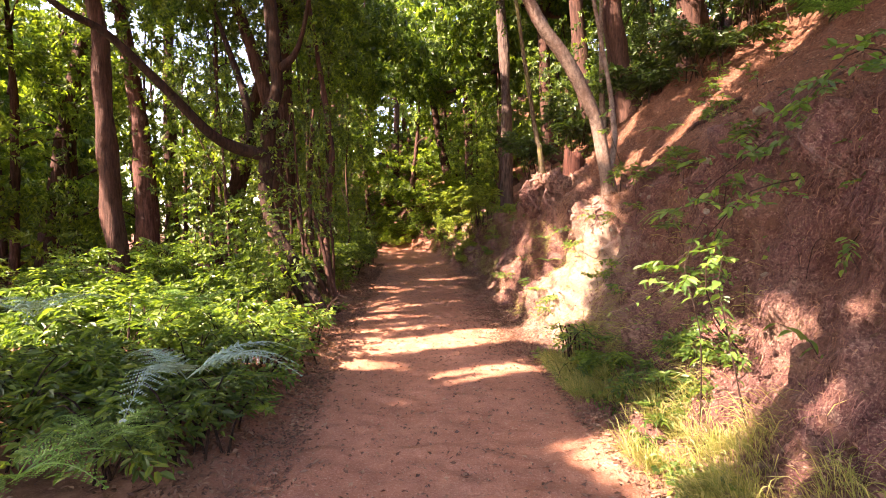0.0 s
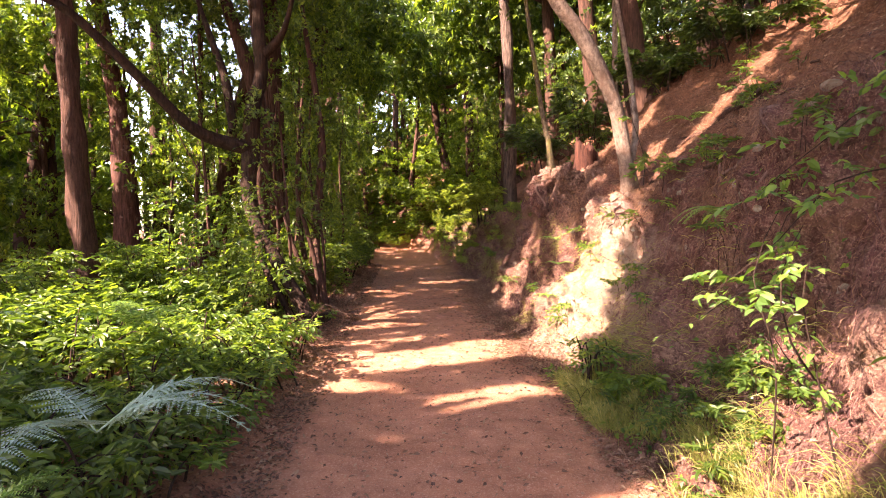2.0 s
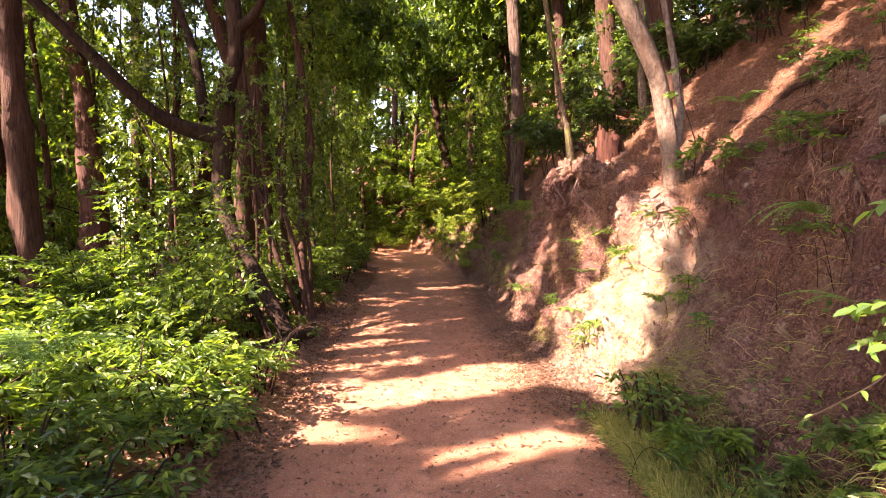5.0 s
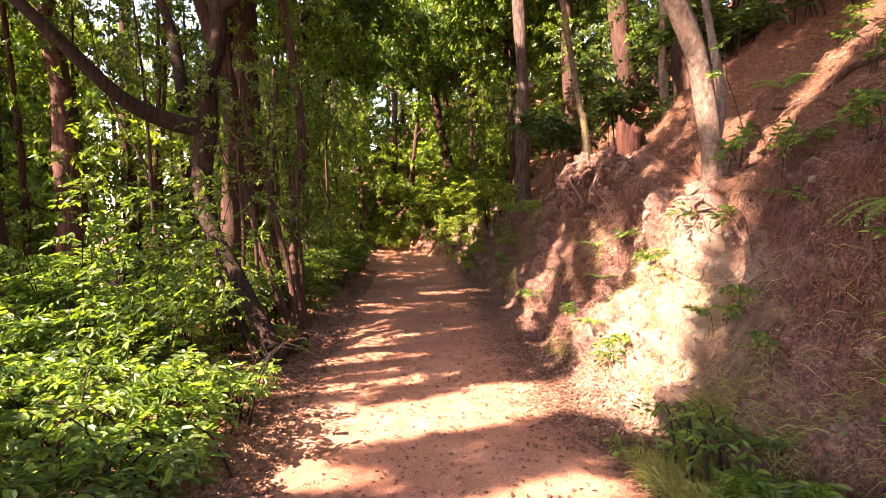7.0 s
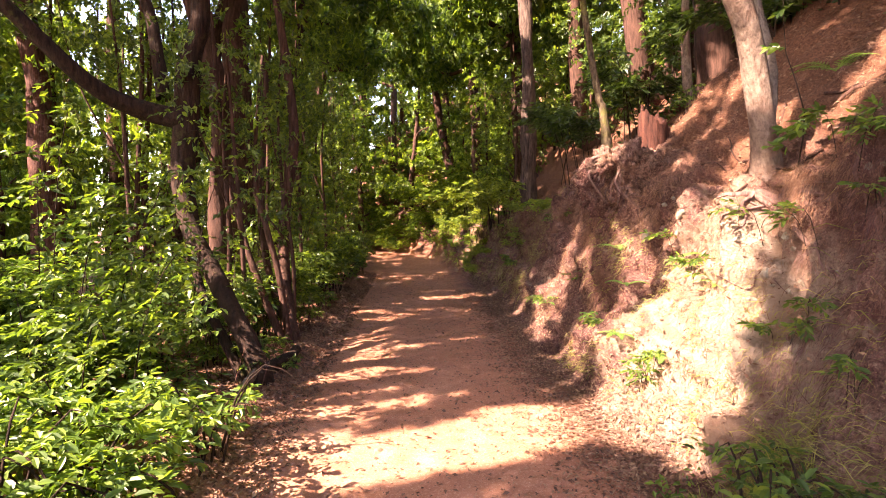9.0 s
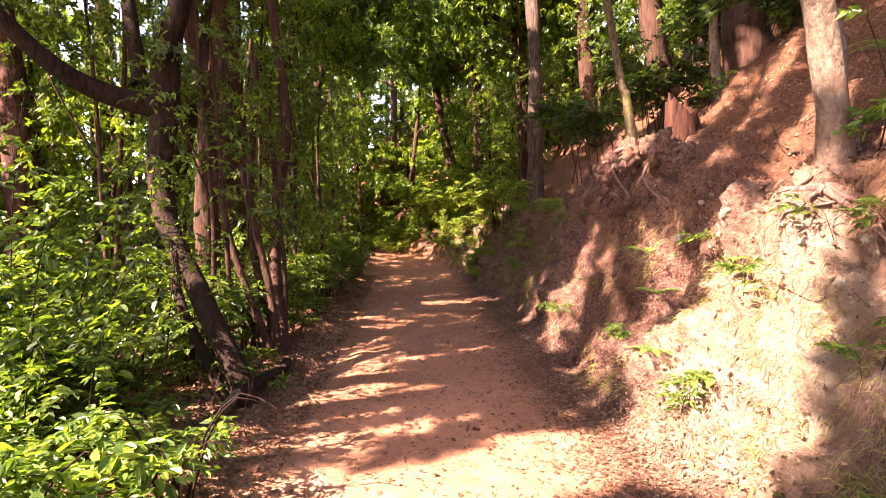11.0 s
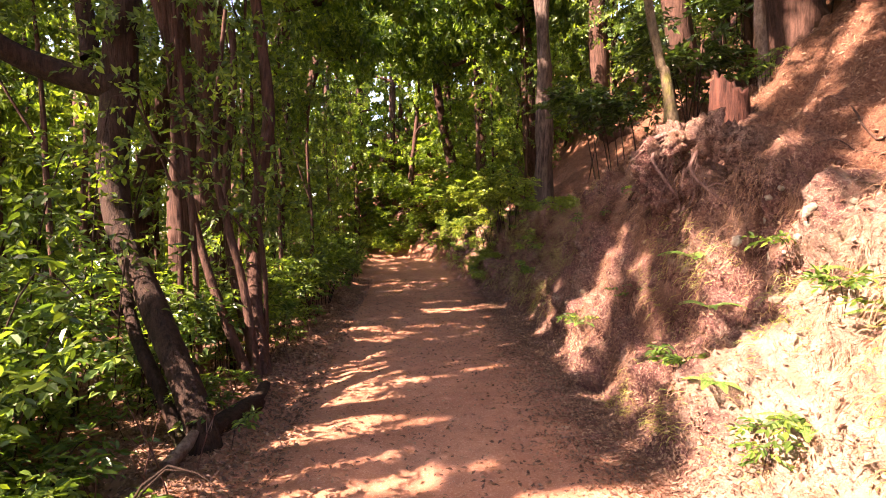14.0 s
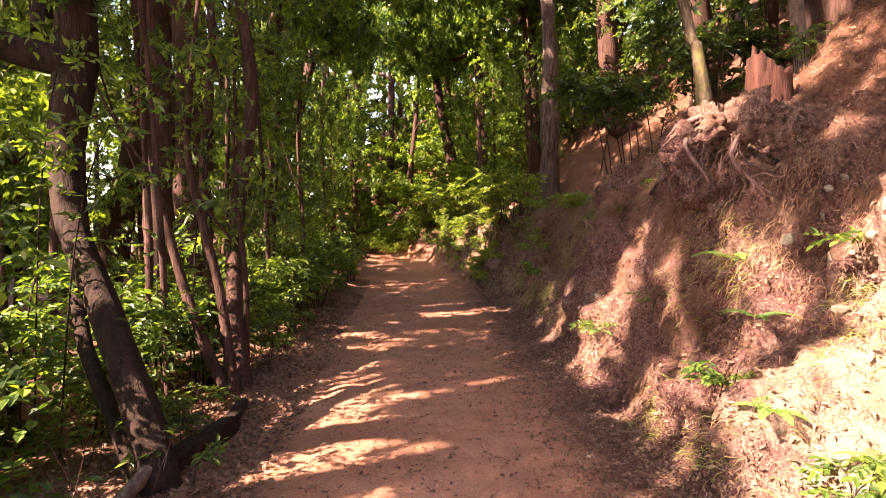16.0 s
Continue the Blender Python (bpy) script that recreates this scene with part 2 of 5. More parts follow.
def surface(x, y):
    """The place on the rough ground over the plan's point (x, y)."""
    x, y = np.atleast_1d(np.asarray(x, float)), np.atleast_1d(np.asarray(y, float))
    z, e = height(x, y), 0.02
    n = np.stack([-(height(x + e, y) - z) / e, -(height(x, y + e) - z) / e, np.ones_like(z)], 1)
    n /= np.linalg.norm(n, axis=1)[:, None]
    xs = x - bend(y)
    face = smooth(0, 0.35, xs - toe(y)) * (1 - smooth(0.3, 1.2, xs - lip(y)))
    s = np.clip((xs - toe(y)) / (lip(y) - toe(y)), 0, 1.3)
    warp = 0.35 * fbm(y * 1.1, z * 1.3, 31.0, 2)
    flute = np.abs(value_noise(y * 2.3 + warp * 2, z * 0.45, 41.0)) + 0.5 * np.abs(value_noise(y * 5.1 + warp * 3, z * 0.7, 43.0))
    lump = 0.16 * fbm(x * 1.1, y * 1.1, z * 0.9, 3) + 0.13 * fbm(x * 3.2 + 5, y * 3.2, z * 2.6, 4) - 0.20 * np.abs(fbm(x * 1.6, y * 3.2, z * 0.6 + 4, 3))
    lump += 0.13 * (flute - 0.35) * smooth(0.1, 0.5, s)
    lump += 0.075 * fbm(x * 8, y * 8, z * 6, 3) - 0.16 * np.clip(fbm(x * 4.4 + 3, y * 4.4, z * 4.0 + 8, 3) - 0.1, 0, 0.6) + 0.03 * fbm(x * 19, y * 19, z * 15, 2)
    hill = smooth(0.2, 0.8, xs - lip(y))
    lump = lump * face + hill * (0.10 * fbm(x * 1.7, y * 1.7, 6.0, 4) + 0.05 * fbm(x * 8, y * 8, 2.0, 3)) + 0.016 * fbm(x * 7, y * 7, z * 7, 3) * (1 - face)
    # the turf at the lip hangs over, the earth below it is hollowed out
    ragged = 0.55 + 0.6 * fbm(y * 1.5, z * 0.8, 51.0, 3)
    shift = (0.17 * np.exp(-((s - 0.66) / 0.13) ** 2) - 0.15 * np.exp(-((s - 0.95) / 0.11) ** 2)) * np.clip(ragged, 0, 1.2) * smooth(0.05, 0.3, xs - toe(y)) * (y < 30)
    out = np.stack([x + shift, y, z], 1) + n * lump[:, None]
    return out, n


def on_ground(x, y, dz=0.0):
    p = surface(x, y)[0][0]
    return float(p[0]), float(p[1]), float(p[2]) + dz


def mesh_of(name, verts, faces, mat, flat=False):
    """A mesh from arrays; all the faces have the same number of corners."""
    verts, faces = np.asarray(verts, np.float32), np.asarray(faces, np.int32)
    me = bpy.data.meshes.new(name)
    k = faces.shape[1]
    me.vertices.add(len(verts)), me.loops.add(faces.size), me.polygons.add(len(faces))
    me.vertices.foreach_set("co", verts.ravel())
    me.loops.foreach_set("vertex_index", faces.ravel())
    me.polygons.foreach_set("loop_start", np.arange(0, faces.size, k, dtype=np.int32))
    me.polygons.foreach_set("loop_total", np.full(len(faces), k, np.int32))
    me.polygons.foreach_set("use_smooth", np.full(len(faces), not flat))
    me.materials.append(mat)
    me.update(calc_edges=True)
    return me


def part(name, me, parent=None, label=""):
    ob = new(name, me)
    if parent:
        ob.parent = parent
        ob.matrix_parent_inverse = Matrix.Translation(-parent.location)
    return tagged(ob, label)


def sheet(name, xs, ys, mat):
    """A piece of the ground over the grid xs by ys, where xs are counted from the path's bend."""
    gx, gy = np.meshgrid(xs, ys)
    p, _ = surface((gx + bend(gy)).ravel(), gy.ravel())
    nx, ny = len(xs), len(ys)
    i = (np.arange(ny - 1)[:, None] * nx + np.arange(nx - 1)).ravel()
    return new(name, mesh_of(name, p, np.stack([i, i + 1, i + nx + 1, i + nx], 1), mat))


YS = np.concatenate([np.arange(-60, -2, 4.0), np.arange(-2, 1.5, 0.12), np.arange(1.5, 13, 0.036), np.arange(13, 30, 0.1), np.arange(30, 60, 1.0), np.arange(60, 400, 20.0)])
tagged(sheet("path", np.arange(-1.0, 1.701, 0.05), YS, EARTH), "reddish trodden earth footpath through the wood", "path", kind="structure")
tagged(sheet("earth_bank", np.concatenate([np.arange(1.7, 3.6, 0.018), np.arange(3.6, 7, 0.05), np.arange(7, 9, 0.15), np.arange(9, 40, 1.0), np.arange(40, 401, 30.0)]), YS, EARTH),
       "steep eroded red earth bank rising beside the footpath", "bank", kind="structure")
tagged(sheet("ground", np.concatenate([-np.geomspace(1.0, 400, 70)[::-1]]), YS, EARTH), "dark forest floor with leaf litter", "ground", kind="structure")


# ---------------------------------------------------------------- growing things
def lit(p):
    """Whether the sun's ray through the points p comes down in one of the gaps cut to aim it."""
    q = p + SUN * (p[:, 2:3] / -SUN[2])
    v = -math.sin(SUN_AZ) * q[:, 0] + math.cos(SUN_AZ) * q[:, 1]
    u = math.cos(SUN_AZ) * q[:, 0] + math.sin(SUN_AZ) * q[:, 1]
    wob = 0.16 * fbm(u * 0.7, v * 0.7, 2.0, 3)
    gap = np.zeros(len(p), bool)
    for mid, half, lo, hi in GAPS:
        gap |= (np.abs(v + wob - mid) < half) & (u > lo) & (u < hi)
    return gap


# gaps cut in the crowns to lay sun on chosen spots: middle and half width across the light, and from where to where
# along it
GAPS = [(6.7, 0.52, 1.4, 4.4), (6.3, 0.85, 4.2, 8.0), (2.5, 0.9, 2.3, 5.4), (5.0, 0.2, 2.3, 3.9), (4.55, 0.1, 1.6, 3.4), (7.75, 0.13, 1.8, 4.0), (8.45, 0.16, 1.0, 4.9), (7.45, 0.12, 4.4, 7.4), (7.85, 0.08, 4.8, 8.0),
        (9.3, 0.36, 5.9, 8.5), (10.1, 0.1, 6.0, 8.5), (8.8, 0.08, 6.2, 8.6), (5.3, 0.1, 4.9, 8), (9.55, 0.13, 2.4, 5.4), (10.6, 0.14, 5.8, 8.6), (8.35, 0.2, 5.3, 8.0), (12.5, 0.07, 4.6, 5.6), (14.2, 0.12, 6.4, 7.6), (13.3, 0.3, 6.0, 7.8), (11.6, 0.15, 6.4, 8.6),
        (7.2, 0.13, 8.6, 13), (7.95, 0.28, 8.2, 11), (6.5, 0.3, 8.2, 10.5), (5.7, 0.22, 8.2, 13), (9.3, 0.15, 8.8, 13), (18, 0.2, 6, 9), (17.6, 0.7, 9.5, 14), (20.6, 0.9, 11.5, 15), (24.0, 1.0, 13, 16),
        (8.7, 0.6, -2.2, 1.2), (6.5, 0.85, -2.8, 2.2), (7.6, 0.4, -1.2, 1.7)]


def clear(p):
    """Points that the way along the path keeps free of leaves."""
    x, y, z = p[:, 0] - bend(p[:, 1]), p[:, 1], p[:, 2]
    top = np.interp(y, [-3, 10, 16, 24, 30], [7.0, 6.5, 4.2, 3.2, 2.6])
    edge = -1.1 + 0.45 * np.clip(fbm(y * 0.8, z * 0.9, 17.0, 3), -1, 1)
    inside = (x > np.where(z < 1.0, -0.95, edge)) & (x < 1.75) & (z < top) & (y < 29)
    return inside


def unit(a):
    return a / np.maximum(np.linalg.norm(a, axis=1), 1e-6)[:, None]


def leaf_arrays(P, D, N, L, W, oval=False):
    """Folded, drooping leaves: a base, two sides and a tip each; oval ones with rounded sides."""
    S = unit(np.cross(D, N))
    N2 = np.cross(S, D)
    L, W = L[:, None], W[:, None]
    if oval:
        up = N2 * W * 0.14
        v = np.stack([P, P + D * L * 0.26 - S * W * 0.42 + up, P + D * L * 0.64 - S * W * 0.40 + up - N2 * L * 0.03, P + D * L - N2 * L * 0.12,
                      P + D * L * 0.64 + S * W * 0.40 + up - N2 * L * 0.03, P + D * L * 0.26 + S * W * 0.42 + up], 1).reshape(-1, 3)
        i = np.arange(len(P))[:, None] * 6
        return v, np.concatenate([np.concatenate([i, i + 1, i + 2, i + 3], 1), np.concatenate([i, i + 3, i + 4, i + 5], 1)])
    v = np.stack([P, P + D * L * 0.42 - S * W * 0.5 + N2 * W * 0.16, P + D * L - N2 * L * 0.12, P + D * L * 0.42 + S * W * 0.5 + N2 * W * 0.16], 1).reshape(-1, 3)
    i = np.arange(len(P))[:, None] * 4
    return v, np.concatenate([np.concatenate([i, i + 1, i + 2], 1), np.concatenate([i, i + 2, i + 3], 1)])


def sprays(centres, dirs, n, reach, size, rng, droop=0.35, whorl=True):
    """Leaves set alternately along short twigs; n a twig. Returns bases, directions and normals."""
    k = len(centres)
    along = np.tile(np.linspace(0.1, 1.0, n), k) + rng.normal(0, 0.04, k * n)
    C, T = np.repeat(centres, n, 0), np.repeat(unit(dirs), n, 0)
    side = unit(np.cross(T, np.array([0, 0, 1.0]) + rng.normal(0, 0.25, T.shape)))
    sign = np.where(np.tile(np.arange(n) % 2, k) == 0, 1.0, -1.0)[:, None]
    turn = np.tile(np.arange(n) * 2.4, k)[:, None] + np.repeat(rng.uniform(0, 6.28, k), n)[:, None]
    other = np.cross(T, side)
    round_twig = side * np.cos(turn) + other * np.sin(turn)
    bend_down = np.array([0, 0, -1.0]) * (along ** 2)[:, None] * reach * 0.25
    if whorl:
        at = 0.35 + 0.65 * np.clip(along, 0, 1) ** 0.6
        D = unit(T * 0.45 + round_twig + rng.normal(0, 0.2, T.shape) - np.array([0, 0, 0.15]))
        N = unit(T * 0.7 + np.array([0, 0, 0.8]) + rng.normal(0, 0.3, T.shape))
        return C + T * at[:, None] * reach + bend_down, D, N
    P = C + T * along[:, None] * reach + bend_down
    D = unit(T * (0.35 + 0.5 * along[:, None]) + side * sign * (1 - 0.5 * along[:, None]) + rng.normal(0, 0.22, T.shape) - np.array([0, 0, droop]))
    N = unit(np.cross(D, side * sign) * 0.2 + np.array([0, 0, 1.0]) + rng.normal(0, 0.45, T.shape))
    return P, D, N


def open_canopy(p, hole):
    """The ragged holes of the high crowns, which let the sun into the lower trees beside the path."""
    q = p + SUN * (p[:, 2:3] / -SUN[2])
    v = -math.sin(SUN_AZ) * q[:, 0] + math.cos(SUN_AZ) * q[:, 1]
    u = math.cos(SUN_AZ) * q[:, 0] + math.sin(SUN_AZ) * q[:, 1]
    east = np.interp(v, [5.5, 7.5, 8.5], [-1.6, -1.6, 0.2]) if hole < 0 else -1.4
    return (fbm(u * 0.55, v * 0.55, 11.0, 3) > hole + 0.2 * (v < 5.6)) & (q[:, 0] - bend(q[:, 1]) < east)


def foliage(centres, dirs, n, reach, size, rng, wide=0.48, keep_gaps=True, droop=0.35, whorl=True, oval=False):
    P, D, N = sprays(centres, dirs, n, reach, size, rng, droop, whorl)
    out = clear(P)
    if keep_gaps:
        out |= lit(P)
    if keep_gaps in ("high", "thin"):
        out |= open_canopy(P, -0.4 if keep_gaps == "high" else 0.0)
    P, D, N = P[~out], D[~out], N[~out]
    L = size * rng.uniform(0.6, 1.25, len(P))
    return leaf_arrays(P, D, N, L, L * wide * rng.uniform(0.8, 1.2, len(P)), oval)


def tube(points, radii, sides=8, rough=0.08, seed=0):
    """A tapered, knobbly limb along the points."""
    pts = [Vector(p) for p in points]
    fine, rad = [], []
    for a in range(len(pts) - 1):
        p0, p1, p2, p3 = pts[max(a - 1, 0)], pts[a], pts[a + 1], pts[min(a + 2, len(pts) - 1)]
        steps = max(2, int((p2 - p1).length / 0.16))
        steps = min(steps, 14)
        for s in range(steps):
            t = s / steps
            fine.append(0.5 * ((2 * p1) + (p2 - p0) * t + (2 * p0 - 5 * p1 + 4 * p2 - p3) * t * t + (3 * p1 - p0 - 3 * p2 + p3) * t ** 3))
            rad.append(radii[a] + (radii[a + 1] - radii[a]) * t)
    fine.append(pts[-1]), rad.append(radii[-1])
    c = np.array([tuple(p) for p in fine])
    tan = unit(np.gradient(c, axis=0))
    ref = np.array([0.31, 0.9, 0.2]) if abs(tan[0][2]) > 0.5 else np.array([0, 0.1, 1.0])
    A = unit(np.cross(tan, ref))
    B = np.cross(tan, A)
    ang = np.linspace(0, 2 * math.pi, sides, endpoint=False)
    r = np.array(rad)[:, None] * (1 + rough * 2 * fbm(np.cos(ang)[None, :] * 1.3 + seed, np.sin(ang)[None, :] * 1.3, c[:, 2:3] * 1.7 + c[:, 0:1], 3))
    v = c[:, None, :] + r[:, :, None] * (np.cos(ang)[None, :, None] * A[:, None, :] + np.sin(ang)[None, :, None] * B[:, None, :])
    m = len(c)
    i = (np.arange(m - 1)[:, None] * sides + np.arange(sides)[None, :]).ravel()
    j = (np.arange(m - 1)[:, None] * sides + (np.arange(sides)[None, :] + 1) % sides).ravel()
    return v.reshape(-1, 3), np.stack([i, j, j + sides, i + sides], 1)


def join(pieces):
    v, f, base = [], [], 0
    for a, b in pieces:
        v.append(a), f.append(b + base)
        base += len(a)
    return np.concatenate(v), np.concatenate(f)


def thing(name, at, label, category, group="", kind=""):
    e = new(name)
    e.empty_display_size = 0.2
    e.location = at
    return tagged(e, label, category, group, kind)


def blob_points(blob, rng):
    """Places in a lumpy ellipsoid crown, thinner at the heart, and outward ways."""
    cx, cy, cz, rx, ry, rz, n = blob
    per = 7 if n > 40 else 3
    m = max(2, n // per)
    d = unit(rng.normal(size=(m, 3)))
    r = rng.uniform(0.2, 1.0, m) ** 0.5
    r *= 1 + 0.45 * fbm(d[:, 0] * 2 + cx, d[:, 1] * 2 + cy, d[:, 2] * 2, 2)
    hub = np.array([cx, cy, cz]) + d * r[:, None] * np.array([rx, ry, rz])
    off = rng.normal(size=(m * per, 3)) * np.array([1.0, 1.0, 0.32])
    p = np.repeat(hub, per, 0) + off * 0.2 * math.sqrt(rx)
    return p, unit(np.repeat(d, per, 0) * 0.5 + off * (1, 1, 0.6) + rng.normal(0, 0.3, off.shape) + np.array([0, 0, 0.05]))


def crown(blobs, mat, seed, n=14, reach=0.35, size=0.1, gaps=True, above=0.15, wide=0.48, oval=False):
    rng = np.random.default_rng(seed)
    ps, ds = zip(*[blob_points(b, rng) for b in blobs])
    p, d = np.concatenate(ps), np.concatenate(ds)
    keep = p[:, 2] > height(p[:, 0], p[:, 1]) + above
    v, f = foliage(p[keep], d[keep], n, reach, size, rng, wide, gaps, 0.35, True, oval)
    return mesh_of("crown", v, f, mat, True)


def tree(name, label, bark, trunk, radii, limbs=(), blobs=(), leaf=None, seed=0, n=14, reach=0.4, size=0.11, gaps=True, sides=14):
    """trunk: points upward; limbs: (points, radii); blobs: ellipsoids of leaf with their counts of twigs."""
    e = thing(name, trunk[0], label, "tree")
    first = Vector(trunk[0]) - Vector((-0.12 if trunk[0][0] > 2 else 0, 0, 0.9 if trunk[0][0] > 2 else 0.4))
    flare = [tuple(first)] + list(trunk)
    part("trunk", mesh_of("trunk", *tube(flare, [radii[0] * 1.5] + list(radii), sides, 0.12, seed), bark), e)
    for k, (pts, rs) in enumerate(limbs):
        part("limb", mesh_of("limb", *tube(pts, rs, 9 if sides > 10 else 5, 0.1, seed + k), bark), e)
    if blobs:
        part("crown", crown(blobs, leaf, seed, n, reach, size, gaps), e)
    return e


# ---------------------------------------------------------------- the trees that stand out
tree("tree", "slim dark reddish trunk rising straight out of low shrubs", BARK_DARK,
     [(-5.03, 9.90, 0.19), (-5.25, 9.90, 2.38), (-5.35, 9.90, 4.17), (-5.45, 9.90, 5.65), (-6.2, 9.9, 9.0)], [0.19, 0.17, 0.15, 0.13, 0.08],
     (), [(-6.0, 10.0, 8.5, 2.2, 2.2, 2.2, 500)], LEAF_LIGHT, 11)
tree("tree", "weathered pinkish trunk with peeling bark among shrubs", BARK_RED,
     [(-6.09, 13.40, -0.76), (-6.24, 13.40, 1.68), (-6.35, 13.40, 3.73), (-6.46, 13.40, 4.81), (-7.2, 13.4, 9.5)], [0.27, 0.24, 0.21, 0.19, 0.1],
     (), [(-7.2, 13.6, 8.5, 2.6, 2.6, 2.5, 600)], LEAF_LIGHT, 12)
tree("tree", "dark leaning tree forking into a long mossy side limb", BARK_MOSS,
     [(-1.33, 8.75, 0.22), (-1.89, 9.30, 1.02), (-2.35, 9.70, 1.68), (-2.55, 10.00, 2.35), (-2.52, 10.10, 2.96), (-2.47, 10.10, 3.76), (-2.34, 10.10, 4.54), (-2.6, 10.2, 7.5)],
     [0.11, 0.105, 0.105, 0.12, 0.15, 0.12, 0.11, 0.06],
     [([(-2.55, 10.05, 2.98), (-3.02, 9.90, 3.08), (-3.40, 9.60, 3.30), (-3.98, 9.20, 3.97), (-4.65, 8.80, 4.68), (-5.29, 8.50, 5.06), (-6.3, 8.3, 6.2)], [0.13, 0.11, 0.09, 0.075, 0.06, 0.05, 0.03]),
      ([(-1.54, 8.90, 0.10), (-1.80, 9.10, 0.50), (-2.05, 9.30, 0.83), (-2.27, 9.60, 1.18)], [0.06, 0.055, 0.05, 0.045]),
      ([(-2.34, 10.10, 4.54), (-2.06, 10.00, 4.72), (-1.83, 9.90, 5.15), (-1.6, 9.9, 6.4)], [0.09, 0.06, 0.04, 0.03]),
      ([(-2.38, 10.10, 4.49), (-2.50, 10.30, 5.28), (-2.60, 10.40, 5.94)], [0.09, 0.08, 0.07]),
      ([(-2.85, 10.20, 3.26), (-3.05, 10.40, 4.24), (-3.36, 10.60, 5.04), (-3.68, 10.80, 5.86)], [0.09, 0.07, 0.05, 0.03])],
     [(-2.7, 10.3, 7.5, 2.2, 2.2, 1.6, 450), (-5.6, 8.6, 6.6, 1.8, 1.6, 1.0, 260)], LEAF_TREE, 13)
tree("tree", "thick dark trunk standing deep in foliage", BARK_DARK,
     [(-3.16, 13.90, -0.12), (-3.08, 13.90, 2.57), (-3.07, 13.90, 4.60), (-3.2, 14, 10)], [0.31, 0.27, 0.25, 0.14], (),
     [(-3.2, 14, 8.5, 2.6, 2.4, 2.2, 700)], LEAF_TREE, 14)
tree("tree", "slender dark trunk at the edge of the path", BARK_DARK,
     [(-1.36, 10.40, -0.03), (-1.56, 10.90, 0.79), (-1.67, 11.40, 1.69), (-1.59, 11.50, 2.61), (-1.58, 11.60, 3.56), (-2.1, 11.6, 7.0)], [0.13, 0.085, 0.08, 0.075, 0.07, 0.03],
     [([(-1.50, 10.70, 0.39), (-1.87, 11.20, 1.10), (-2.00, 11.40, 2.29), (-1.94, 11.50, 3.52), (-1.95, 11.50, 4.12)], [0.06, 0.055, 0.05, 0.045, 0.04]),
      ([(-1.42, 10.35, 0.05), (-1.75, 10.40, 0.87), (-2.05, 10.60, 1.67), (-2.35, 10.80, 3.0), (-2.5, 10.9, 4.6)], [0.06, 0.048, 0.042, 0.035, 0.02]),
      ([(-1.38, 10.35, 0.10), (-1.55, 10.50, 1.06), (-1.73, 10.60, 1.69), (-1.90, 10.70, 2.5), (-1.8, 10.8, 4.0)], [0.05, 0.04, 0.035, 0.03, 0.018])],
     [(-2.1, 11.8, 6.4, 1.5, 1.4, 1.4, 300)], LEAF_TREE, 15)
tree("tree", "dark trunk half hidden behind leaves", BARK_DARK,
     [(-3.01, 12.60, 0.24), (-3.01, 12.60, 2.06), (-3.06, 12.60, 4.20), (-4.4, 12.6, 8.5)], [0.2, 0.18, 0.16, 0.08], (),
     [(-4.4, 12.6, 7.8, 2.0, 2.0, 1.6, 350)], LEAF_TREE, 16)
tree("tree", "pale smooth trunk leaning out from the top of the bank", BARK_PALE,
     [(2.95, 7.40, 2.03), (2.84, 7.32, 2.44), (2.76, 7.30, 2.80), (2.64, 7.25, 3.17), (2.47, 7.20, 3.48), (2.18, 7.10, 3.92), (1.64, 7.00, 4.65), (1.0, 6.9, 6.6)], [0.13, 0.10, 0.095, 0.09, 0.088, 0.085, 0.08, 0.05],
     [([(2.95, 7.40, 2.50), (3.04, 7.50, 2.91), (3.07, 7.70, 3.41), (3.07, 7.80, 3.75), (2.6, 8.0, 6.5)], [0.045, 0.042, 0.04, 0.035, 0.02])],
     [(1.0, 7.4, 8.2, 2.0, 1.8, 1.2, 350)], LEAF_TREE, 17)
tree("tree", "thin mossy trunk perched on exposed roots at the bank edge", BARK_LICHEN,
     [(2.58, 9.73, 2.54), (2.55, 9.73, 2.79), (2.52, 9.80, 3.18), (2.44, 9.90, 3.63), (2.0, 10.2, 7.0)], [0.07, 0.052, 0.046, 0.042, 0.025], (),
     [(1.9, 10.3, 7.2, 1.4, 1.4, 1.2, 220)], LEAF_TREE, 18)
tree("pine_tree", "straight grey-brown pine trunk on the slope", BARK_PINE,
     [(3.28, 16.73, 2.44), (3.27, 16.73, 4.38), (3.18, 16.73, 7.03), (3.04, 16.80, 8.81), (2.9, 16.8, 14)], [0.22, 0.17, 0.155, 0.15, 0.10], (),
     [(2.9, 16.8, 12, 2.4, 2.4, 2.0, 500)], LEAF_TREE, 19)
tree("tree", "stout dark reddish trunk on the slope above the bank", BARK_DARK,
     [(5.66, 10.05, 4.04), (5.57, 10.05, 5.08), (5.53, 10.05, 6.05), (5.5, 10, 9.0)], [0.36, 0.27, 0.24, 0.15],
     [([(5.70, 10.00, 4.41), (5.85, 10.00, 5.39), (5.73, 10.00, 6.03)], [0.1, 0.08, 0.07])], [(5.5, 10, 9.5, 2.2, 2.2, 1.6, 400)], LEAF_TREE, 20)
tree("tree", "dark upright trunk in the shade on the slope", BARK_DARK,
     [(4.66, 10.90, 4.05), (4.49, 10.90, 5.21), (4.29, 10.90, 6.37), (4.4, 11, 9.0)], [0.3, 0.22, 0.2, 0.14], (), [(4.4, 11, 9.0, 2, 2, 1.6, 400)], LEAF_TREE, 21)
